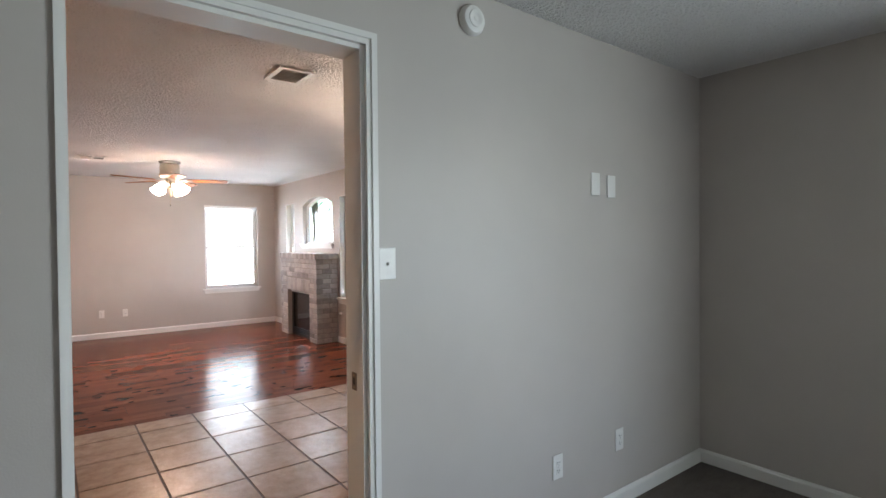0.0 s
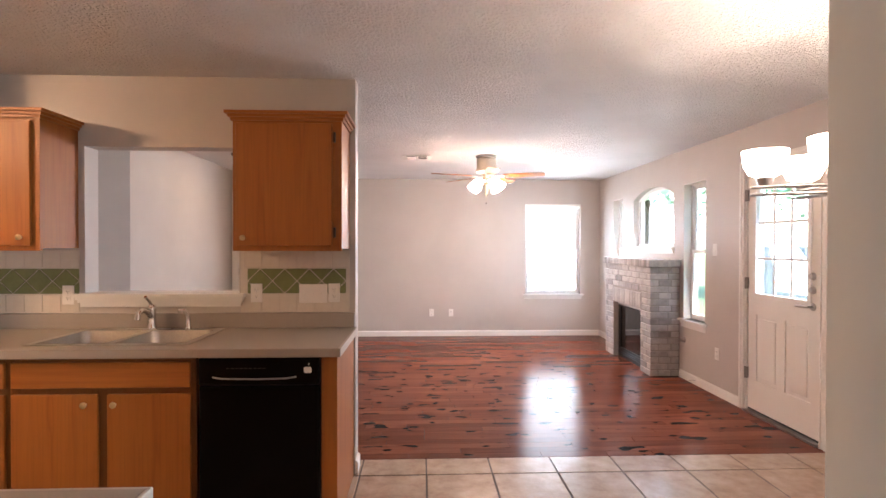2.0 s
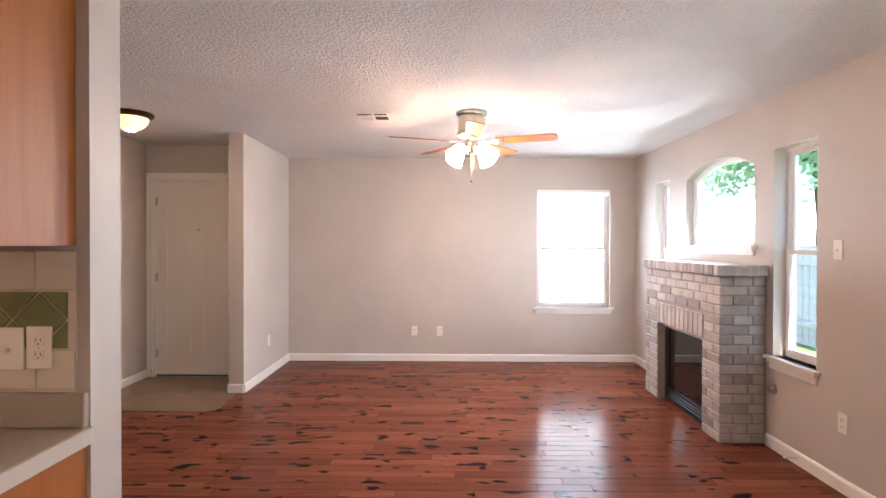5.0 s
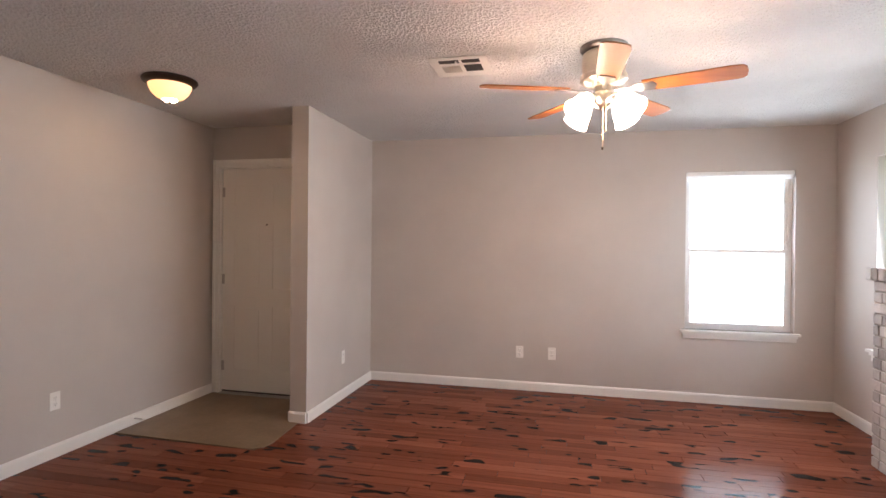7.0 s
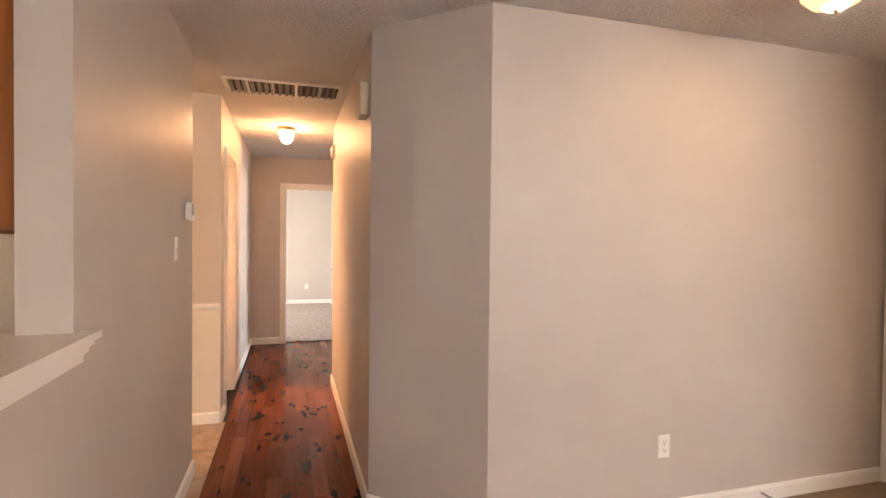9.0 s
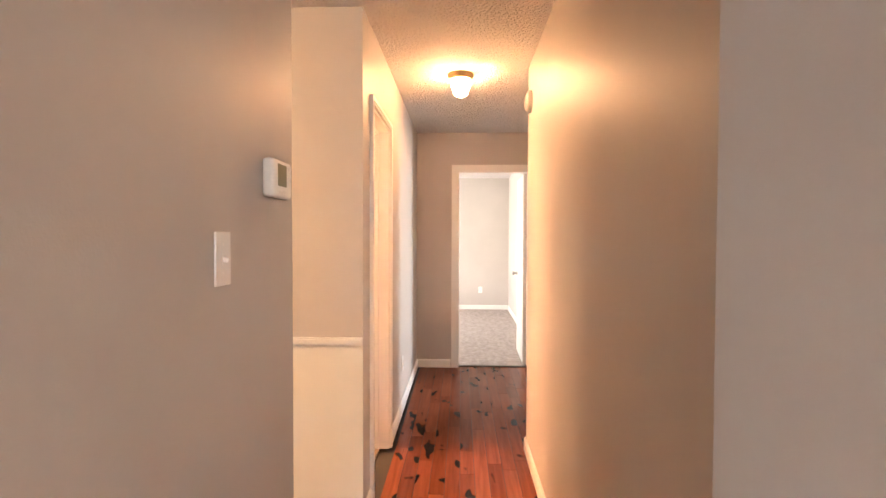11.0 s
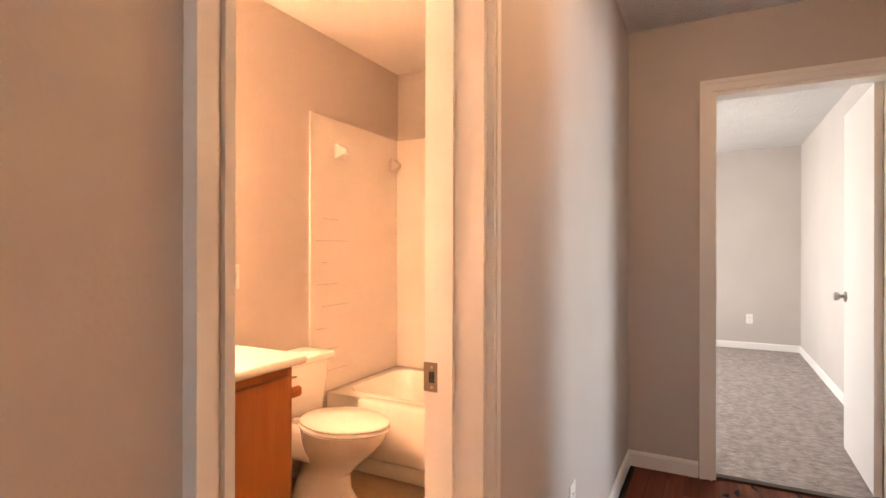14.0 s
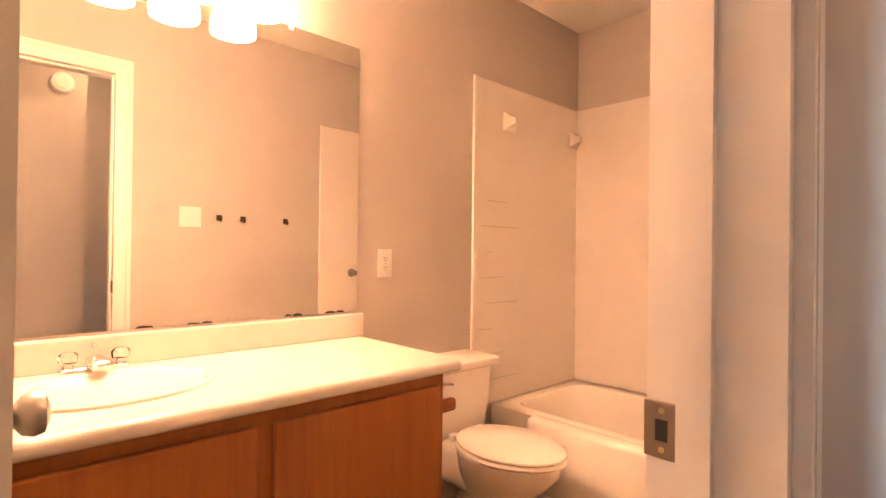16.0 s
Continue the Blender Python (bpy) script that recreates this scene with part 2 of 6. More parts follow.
FROST_HOT = glow("lit_opal_glass", (1.0, 0.53, 0.26), 14.5)
FROST_KIT = glow("lit_kitchen_glass", (1.0, 0.62, 0.34), 27.0)
FROST_BATH = glow("lit_bath_glass", (1.0, 0.52, 0.275), 10.4)
FROST_DIM = glow("lit_alabaster_glass", (1.0, 0.44, 0.15), 0.22)
HOT = glow("hot_spot_glow", (1.0, 0.66, 0.38), 25.0)
MIRROR = plain("mirror_silver", (0.86, 0.87, 0.85), 0.0, 1.0, 8, 0.0)
BLADE = oak("fan_blade_veneer", "x", 0.7)
VINYL = plain("white_vinyl_frame", (0.80, 0.80, 0.79), 0.35, 0, 30, 0.03)
GREY_DARK = plain("duct_dark", (0.035, 0.032, 0.03), 0.8)

# ---- small building helpers ----
ORIGIN = {}


def bx(bm, x0, x1, y0, y1, z0, z1):
    vs = [bm.verts.new((x, y, z)) for x in (x0, x1) for y in (y0, y1) for z in (z0, z1)]
    for q in ((0, 1, 3, 2), (4, 6, 7, 5), (0, 4, 5, 1), (2, 3, 7, 6), (0, 2, 6, 4), (1, 5, 7, 3)):
        bm.faces.new([vs[i] for i in q])
    return bm


def boxes(*rows):
    bm = bmesh.new()
    for r in rows:
        bx(bm, *r)
    return bm


def rbox(x0, x1, y0, y1, z0, z1, r=0.004, seg=2):
    bm = boxes((x0, x1, y0, y1, z0, z1))
    bmesh.ops.recalc_face_normals(bm, faces=bm.faces)
    bmesh.ops.bevel(bm, geom=list(bm.edges), offset=r, segments=seg, affect="EDGES", profile=0.5)
    return bm


def lathe(profile, seg=28, centre=(0, 0, 0), axis="z"):
    """Turns a profile of (radius, height) about an axis."""
    bm = bmesh.new()
    rings = []
    for r, h in profile:
        ring = []
        for k in range(seg):
            a = 2 * math.pi * k / seg
            p = (r * math.cos(a), r * math.sin(a), h)
            if axis == "x":
                p = (h, p[0], p[1])
            elif axis == "y":
                p = (p[0], h, p[1])
            ring.append(bm.verts.new(Vector(p) + Vector(centre)))
        rings.append(ring)
    for a, b in zip(rings, rings[1:]):
        for k in range(seg):
            bm.faces.new((a[k], a[(k + 1) % seg], b[(k + 1) % seg], b[k]))
    for ring, (r, h) in ((rings[0], profile[0]), (rings[-1], profile[-1])):
        if r > 1e-4:
            bm.faces.new(ring)
    bmesh.ops.remove_doubles(bm, verts=bm.verts, dist=1e-5)
    bmesh.ops.recalc_face_normals(bm, faces=bm.faces)
    return bm


def tube(points, r, seg=10):
    """A round bar along points."""
    bm = bmesh.new()
    pts = [Vector(p) for p in points]
    rings = []
    up = None
    for k, p in enumerate(pts):
        d = (pts[min(k + 1, len(pts) - 1)] - pts[max(k - 1, 0)]).normalized()
        if up is None:
            up = Vector((0, 0, 1)) if abs(d.z) < 0.9 else Vector((1, 0, 0))
        u = d.cross(up).normalized()
        w = u.cross(d).normalized()
        up = w
        rings.append([bm.verts.new(p + r * (math.cos(2 * math.pi * j / seg) * u + math.sin(2 * math.pi * j / seg) * w)) for j in range(seg)])
    for a, b in zip(rings, rings[1:]):
        for j in range(seg):
            bm.faces.new((a[j], a[(j + 1) % seg], b[(j + 1) % seg], b[j]))
    bm.faces.new(rings[0])
    bm.faces.new(rings[-1])
    bmesh.ops.recalc_face_normals(bm, faces=bm.faces)
    return bm


def prism(outline, z0, z1):
    """An outline of (x, y) drawn up from z0 to z1."""
    bm = bmesh.new()
    lo = [bm.verts.new((x, y, z0)) for x, y in outline]
    hi = [bm.verts.new((x, y, z1)) for x, y in outline]
    n = len(outline)
    bm.faces.new(lo)
    bm.faces.new(hi)
    for k in range(n):
        bm.faces.new((lo[k], lo[(k + 1) % n], hi[(k + 1) % n], hi[k]))
    bmesh.ops.recalc_face_normals(bm, faces=bm.faces)
    return bm


def turned(bm, m):
    bmesh.ops.transform(bm, matrix=m, verts=bm.verts)
    return bm


def joined(*bms):
    out = bmesh.new()
    for b in bms:
        me = bpy.data.meshes.new("tmp")
        b.to_mesh(me)
        b.free()
        out.from_mesh(me)
        bpy.data.meshes.remove(me)
    return out


def to_mesh(name, bm, material, smooth=False):
    me = bpy.data.meshes.new(name)
    bmesh.ops.recalc_face_normals(bm, faces=bm.faces)
    bm.to_mesh(me)
    bm.free()
    me.materials.append(material)
    if smooth:
        for p in me.polygons:
            p.use_smooth = True
        me.set_sharp_from_angle(angle=radians(40))
    return me


def thing(name, at, label, category, group=""):
    ob = new(name)
    ob.empty_display_size = 0.1
    ob.location = at
    ORIGIN[ob.name] = Vector(at)
    return tagged(ob, label, category, group)


def part(name, bm, material, parent, label="", smooth=False):
    """One mesh under a thing or a part; the mesh is given in world coordinates."""
    o = ORIGIN[parent.name]
    bmesh.ops.translate(bm, vec=-o, verts=bm.verts)
    ob = new(name, to_mesh(name, bm, material, smooth))
    ob.parent = parent
    ORIGIN[ob.name] = o
    return tagged(ob, label)


def solid(name, bm, material, label="", category="", kind="structure", at=(0, 0, 0), smooth=False, group=""):
    """A top-level mesh, in world coordinates."""
    bmesh.ops.translate(bm, vec=-Vector(at), verts=bm.verts)
    ob = new(name, to_mesh(name, bm, material, smooth))
    ob.location = at
    ORIGIN[ob.name] = Vector(at)
    return tagged(ob, label, category, group, kind)


def wall_boxes(a0, a1, z0, z1, holes):
    """Rectangles of a wall around its holes (a0, a1, z0, z1)."""
    cuts = sorted({a0, a1, *[h[0] for h in holes], *[h[1] for h in holes]})
    out = []
    for p, q in zip(cuts, cuts[1:]):
        z = z0
        for h in sorted([h for h in holes if h[0] <= p and h[1] >= q], key=lambda h: h[2]):
            if h[2] > z:
                out.append((p, q, z, h[2]))
            z = h[3]
        if z < z1:
            out.append((p, q, z, z1))
    return out


def wall_x(name, x0, x1, y0, y1, holes=(), mat=None, label="", z1=H):
    return solid(name, boxes(*[(p, q, y0, y1, a, b) for p, q, a, b in wall_boxes(x0, x1, 0, z1, holes)]), mat or WALL, label, "wall")


def wall_y(name, x0, x1, y0, y1, holes=(), mat=None, label="", z1=H):
    return solid(name, boxes(*[(x0, x1, p, q, a, b) for p, q, a, b in wall_boxes(y0, y1, 0, z1, holes)]), mat or WALL, label, "wall")


# ---- the shell ----
EX = 3.807          # east wall, inner face
FY = 9.275          # far wall of the living room
SY0, SY1 = 4.452, 4.582   # wall behind the sink
RY0, RY1 = 1.588, 1.708   # wall of the first room
HL, HR = 4.630, 5.515     # hall walls
solid("ceiling", boxes((-11.2, -6.61, -2.6, 9.7, H, H + 0.12), (-6.61, -3.66, -2.6, 3.02, H, H + 0.12), (-6.61, -3.66, 4.57, 9.7, H, H + 0.12), (-3.66, 4.1, -2.6, 9.7, H, H + 0.12)), CEIL, "off-white popcorn textured ceiling", "ceiling")
solid("ceiling_bath", boxes((-6.61, -3.66, 3.02, 4.57, H, H + 0.12)), painted("flat_ceiling_paint", (0.80, 0.78, 0.75), 0.7, 120, 0.0008, 0.04), "smooth off-white bathroom ceiling", "ceiling")
wall_y("wall_east", EX, EX + 0.16, -2.5, FY + 0.16, [(-1.95, -0.65, 0.75, 2.05), (4.745, 5.60, 0.0, 2.085), (6.235, 6.66, 0.64, 2.07), (6.885, 7.975, 1.40, 2.14), (8.33, 8.70, 0.64, 2.07)], label="greige painted wall with windows over a fireplace")
wall_x("wall_north", -1.75, EX, FY, FY + 0.16, [(2.625, 3.5, 0.65, 2.06)], label="greige painted living room wall with one window")
wall_y("wall_stub", -0.50, -0.36, 7.905, FY, label="greige painted short wall beside the entry")
wall_x("wall_entry", -1.603, -0.5, 8.455, 8.57, [(-1.53, -0.60, 0, 2.08)], label="greige painted wall around the front door")
wall_y("wall_entry_side", -1.753, -1.603, 5.985, FY, label="greige painted wall beside the entry")
solid("wall_chamfer", prism([(-1.603, 5.985), (-2.055, 5.515), (-2.2, 5.65), (-1.753, 6.1)], 0, H), WALL, "greige painted angled wall between hall and living room", "wall")
wall_x("wall_hall_right", -4.496, -2.055, HR, HR + 0.13, label="greige painted hall wall")
wall_y("wall_alcove", -4.496, -4.376, HR + 0.13, 6.09, label="greige painted alcove wall")
wall_x("wall_alcove_back", -11.0, -4.496, 5.97, 6.09, [(-6.21, -5.45, 0, 2.05)], label="greige painted wall with a doorway")
wall_y("wall_hall_end", -6.67, -6.55, 3.0, 5.97, [(5.054, 5.80, 0, 2.045)], label="greige painted wall around the bedroom door")
wall_x("wall_hall_left", -6.55, -3.60, HL - 0.12, HL, [(-4.48, -3.82, 0, 2.045)], label="greige painted hall wall with the bathroom door")
wall_y("wall_dining_end", -3.72, -3.60, RY1, HL - 0.12, label="greige painted wall with a chair rail")
wall_x("wall_sink", -2.73, 0.60, SY0, SY1, [(-1.025, -0.105, 1.10, 2.013)], label="greige painted wall with a pass-through over the sink")
wall_y("wall_pantry", -1.95, -1.83, 3.70, SY0, mat=WAINS, label="cream painted end wall of the counter")
wall_x("wall_study", -3.72, EX, RY0, RY1, [(0.54, 1.40, 0, 2.11)], label="grey painted wall around the doorway")
wall_y("wall_study_west", -1.5, -1.38, -2.5, RY0, label="grey painted wall")
wall_x("wall_study_south", -1.5, EX, -2.6, -2.5, label="grey painted wall")
wall_x("wall_bath_back", -6.67, -3.60, 2.965, 3.085, label="beige painted bathroom wall")
wall_y("wall_bedroom_far", -10.92, -10.80, 2.3, 5.97, label="greige painted bedroom wall")
wall_x("wall_bedroom_south", -10.92, -6.55, 2.18, 2.3, [(-9.8, -8.0, 0.7, 2.1)], label="greige painted bedroom wall with a window")
wall_y("wall_bedroom_side", -6.67, -6.55, 2.3, 3.0, label="greige painted bedroom wall")
wall_y("wall_bedroom_two_west", -7.2, -7.08, 6.09, 9.3, label="greige painted bedroom wall")
wall_y("wall_bedroom_two_east", -4.496, -4.376, 6.09, 9.3, label="greige painted bedroom wall")
wall_x("wall_bedroom_two_north", -7.2, -4.32, 9.3, 9.42, [(-6.95, -6.15, 0.7, 2.1)], label="greige painted bedroom wall with a window")
# ---- baseboards, casings ----


def board(name, rows, label="white painted baseboard", height=0.085):
    """Lengths of baseboard (x0, y0, x1, y1, side) with a rounded top; side is the room's side of the line."""
    for x0, y0, x1, y1, side in rows:
        bm = bmesh.new()
        d = Vector((x1 - x0, y1 - y0, 0))
        u = d.normalized()
        w = Vector((-u.y, u.x, 0)) * side
        prof = [(0.0, 0.0), (0.014, 0.0), (0.014, height - 0.016), (0.008, height - 0.004), (0.0, height)]
        ends = []
        for q in (Vector((x0, y0, 0)), Vector((x1, y1, 0))):
            ends.append([bm.verts.new(q + w * (a + 0.001) + Vector((0, 0, z))) for a, z in prof])
        n = len(prof)
        for k in range(n):
            bm.faces.new((ends[0][k], ends[0][(k + 1) % n], ends[1][(k + 1) % n], ends[1][k]))
        bm.faces.new(ends[0]), bm.faces.new(ends[1])
        solid(name, bm, TRIM, label, "baseboard")


board("baseboard", [
    (-0.36, FY, EX, FY, -1), (-0.36, 7.905, -0.36, FY, -1), (-0.50, 7.905, -0.36, 7.905, -1), (-0.50, 7.905, -0.50, 8.455, 1),
    (-1.603, 5.985, -1.603, 8.44, -1), (-2.055, 5.515, -1.603, 5.985, -1), (-4.496, HR, -2.055, HR, -1),
    (EX, 8.1, EX, FY, 1), (EX, 5.67, EX, 6.72, 1), (EX, RY1, EX, 4.67, 1),
    (-2.73, SY1, 0.60, SY1, 1), (0.60, SY0, 0.60, SY1, -1), (-2.73, SY0, -2.73, SY1, 1),
    (-3.60, RY1, -3.60, HL, -1), (-3.774, HL, -3.60, HL, 1), (-6.55, HL, -4.526, HL, 1), (-6.55, HL, -6.55, 4.985, -1), (-6.55, 5.87, -6.55, 5.97, -1),
    (1.447, RY0, EX, RY0, -1), (EX, -2.5, EX, RY0, 1), (-1.38, RY0, 0.545, RY0, -1),
    (-10.80, 2.3, -10.80, 5.97, -1), (-10.8, 5.97, -6.67, 5.97, -1),
])


def casing_x(name, x0, x1, top, yf, side, depth, label="white painted door casing", left=0.062, w=0.062, stops=True, stop_y=None):
    """Casing and jambs round an opening in a wall along x; yf: wall face, side: way out of the wall, depth: wall's thickness."""
    ob = thing(name, ((x0 + x1) / 2, yf, 0), label, "door frame")
    ob["kind"] = "structure"
    a, b = sorted((yf, yf + side * 0.012))
    c, d = sorted((yf + side * 0.012, yf + side * 0.019))
    if left > 0.03:
        part("casing", boxes((x0 - w, x0, a, b, 0, top + w), (x0 - w, x0 - w + 0.022, c, d, 0, top + w), (x0 - 0.010, x0, c, d, 0, top)), TRIM, ob)
    else:
        part("casing", boxes((x0 - left, x0, a, b, 0, top + w)), TRIM, ob)
    part("casing", boxes((x1, x1 + w, a, b, 0, top + w), (x1 + w - 0.022, x1 + w, c, d, 0, top + w), (x1, x1 + 0.010, c, d, 0, top)), TRIM, ob)
    part("head_casing", boxes((x0, x1, a, b, top, top + w), (x0 - w + 0.022, x1 + w - 0.022, c, d, top + w - 0.022, top + w), (x0, x1, c, d, top, top + 0.010)), TRIM, ob)
    e, f = sorted((yf + side * 0.002, yf - side * (depth + 0.002)))
    if depth == 0:
        return ob
    part("jamb", boxes((x0 - 0.003, x0 + 0.016, e, f, 0, top)), TRIM, ob)
    part("jamb", boxes((x1 - 0.016, x1 + 0.003, e, f, 0, top)), TRIM, ob)
    part("head_jamb", boxes((x0 + 0.016, x1 - 0.016, e, f, top - 0.016, top + 0.003)), TRIM, ob)
    m = stop_y or (e + f) / 2
    if not stops:
        return ob
    part("door_stop", boxes((x0 + 0.016, x0 + 0.027, m - 0.018, m + 0.018, 0, top - 0.016), (x1 - 0.027, x1 - 0.016, m - 0.018, m + 0.018, 0, top - 0.016), (x0 + 0.027, x1 - 0.027, m - 0.018, m + 0.018, top - 0.027, top - 0.016)), TRIM, ob)
    return ob


def casing_y(name, y0, y1, top, xf, side, depth, label="white painted door casing"):
    """The same round an opening in a wall along y."""
    ob = thing(name, (xf, (y0 + y1) / 2, 0), label, "door frame")
    ob["kind"] = "structure"
    a, b = sorted((xf, xf + side * 0.012))
    c, d = sorted((xf + side * 0.012, xf + side * 0.019))
    w = 0.062
    part("casing", boxes((a, b, y0 - w, y0, 0, top + w), (c, d, y0 - w, y0 - w + 0.022, 0, top + w), (c, d, y0 - 0.010, y0, 0, top)), TRIM, ob)
    part("casing", boxes((a, b, y1, y1 + w, 0, top + w), (c, d, y1 + w - 0.022, y1 + w, 0, top + w), (c, d, y1, y1 + 0.010, 0, top)), TRIM, ob)
    part("head_casing", boxes((a, b, y0, y1, top, top + w), (c, d, y0 - w + 0.022, y1 + w - 0.022, top + w - 0.022, top + w), (c, d, y0, y1, top, top + 0.010)), TRIM, ob)
    e, f = sorted((xf + side * 0.002, xf - side * (depth + 0.002)))
    part("jamb", boxes((e, f, y0 - 0.003, y0 + 0.016, 0, top)), TRIM, ob)
    part("jamb", boxes((e, f, y1 - 0.016, y1 + 0.003, 0, top)), TRIM, ob)
    part("head_jamb", boxes((e, f, y0 + 0.016, y1 - 0.016, top - 0.016, top + 0.003)), TRIM, ob)
    return ob


STRIKE = plain("dull_bronze_plate", (0.30, 0.24, 0.19), 0.5, 0.7)


def strike_plate(parent, at, along, w=0.017):
    """A steel strike plate with its hole and two screws on a jamb."""
    x, y, z = at
    if along == "y":
        p = part("strike_plate", rbox(x - 0.0015, x + 0.0015, y - w, y + w, z - 0.032, z + 0.032, 0.001, 1), STRIKE, parent, "dull bronze strike plate")
        part("latch_hole", boxes((x - 0.002, x + 0.0021, y - 0.007, y + 0.007, z - 0.012, z + 0.012)), PLASTIC_DK, p)
        for dz in (-0.022, 0.022):
            part("screw", lathe([(0.0035, -0.0022), (0.0035, 0.0022)], 10, (x, y, z + dz), "x"), BRASS, p)


cs = casing_x("door_frame_study", 0.54, 1.40, 2.11, RY0, -1, RY1 - RY0, left=0.010, w=0.045, stops=False)
strike_plate(cs, (1.382, RY0 + 0.06, 0.92), "y")
cs = casing_x("door_frame_bath", -4.48, -3.82, 2.045, HL, 1, 0.135, w=0.04, stop_y=HL - 0.082)
strike_plate(cs, (-4.462, HL - 0.1185, 0.935), "y", 0.0205)
casing_x("door_frame_bath_inner", -4.48, -3.82, 2.045, HL - 0.12, -1, 0.0, stops=False)
casing_x("door_frame_entry", -1.53, -0.60, 2.08, 8.455, -1, 0.1)
casing_x("door_frame_bedroom_two", -6.21, -5.45, 2.05, 5.97, -1, 0.12)
casing_y("door_frame_bedroom", 5.054, 5.80, 2.045, -6.55, 1, 0.12)
casing_y("door_frame_patio", 4.745, 5.60, 2.085, EX, -1, 0.10)

# ---- doors ----


def panel_door(name, w, h, panels, label, mat=None):
    """A door leaf from its hinge edge (0, 0) along +x, 35 mm thick, with sunk panels (x0, x1, z0, z1)."""
    ob = thing(name, (0, 0, 0), label, "door")
    t = 0.035
    bm = boxes(*[(p, q, 0.006, t - 0.006, a, b) for p, q, a, b in [(0, w, 0.012, h)]])
    part("slab", bm, mat or DOORP, ob)
    for y0, y1 in ((0.0, 0.0062), (t - 0.0062, t)):
        part("face", boxes(*[(p, q, y0, y1, a, b) for p, q, a, b in wall_boxes(0, w, 0.012, h, panels)]), mat or DOORP, ob)
    for x0, x1, z0, z1 in panels:
        part("panel", boxes((x0 + 0.03, x1 - 0.03, 0.003, t - 0.003, z0 + 0.03, z1 - 0.03)), mat or DOORP, ob)
    return ob


def lever_or_knob(parent, x, z, w=0.035, mat=None):
    """A round knob with rose on both faces of a leaf."""
    for s, y in ((-1, 0.0), (1, w)):
        rose = part("rose", lathe([(0.0, 0.0), (0.031, 0.0), (0.031, s * 0.006), (0.026, s * 0.011), (0.011, s * 0.013)], 24, (x, y, z), "y"), mat or STEEL, parent, "brushed metal rose", True)
        part("knob", lathe([(0.011, s * 0.012), (0.012, s * 0.028), (0.023, s * 0.036), (0.027, s * 0.048), (0.024, s * 0.058), (0.012, s * 0.063), (0.0, s * 0.063)], 24, (x, y, z), "y"), mat or STEEL, rose, "brushed metal knob", True)


def hinges(parent, zs, x=0.0, mat=None):
    for z in zs:
        part("hinge", joined(lathe([(0.006, z - 0.045), (0.006, z + 0.045)], 10, (x - 0.004, -0.006, 0)), boxes((x - 0.002, x + 0.02, -0.002, 0.0, z - 0.044, z + 0.044))), mat or STEEL, parent, "brass butt hinge")


SIX = [(0.11, 0.37, 0.22, 0.80), (0.46, 0.73, 0.22, 0.80), (0.11, 0.37, 0.97, 1.56), (0.46, 0.73, 0.97, 1.56), (0.11, 0.37, 1.70, 1.92), (0.46, 0.73, 1.70, 1.92)]
SIXW = [(0.12, 0.40, 0.22, 0.80), (0.51, 0.79, 0.22, 0.80), (0.12, 0.40, 0.97, 1.56), (0.51, 0.79, 0.97, 1.56), (0.12, 0.40, 1.70, 1.92), (0.51, 0.79, 1.70, 1.92)]
d = panel_door("door_front", 0.895, 2.055, SIXW, "closed cream six-panel front door above a tiled entry")
part("peephole", lathe([(0.0, -0.004), (0.008, -0.004), (0.008, 0.002)], 14, (0.45, 0.0, 1.55), "y"), BRONZE, d, "dark peephole")
# Black strip on the face draws the dark gap line under the door.
part("gap_line", boxes((0.002, 0.893, -0.004, -0.0005, 0.0125, 0.026)), PLASTIC_DK, d, "black strip for the dark gap at the door's foot")
part("threshold", rbox(0.0, 0.895, -0.06, 0.05, 0.0, 0.012, 0.004, 1), STEEL, d, "worn metal threshold")
hinges(d, (0.25, 1.05, 1.85))
d.matrix_basis = pose(-1.513, 8.478, 0.0)
d = panel_door("door_bedroom", 0.715, 2.02, [], "open white flat bedroom door with a dark knob")
lever_or_knob(d, 0.655, 0.93, mat=STEEL)
hinges(d, (0.22, 1.03, 1.82))
d.matrix_basis = pose(-6.665, 5.782, 0.006, 0, 0, 179)
d = panel_door("door_bath", 0.575, 2.02, [], "open white flat bathroom door with a steel knob")
lever_or_knob(d, 0.515, 0.93)
d.matrix_basis = pose(-3.897, 4.503, 0.006, 0, 0, -90.5)


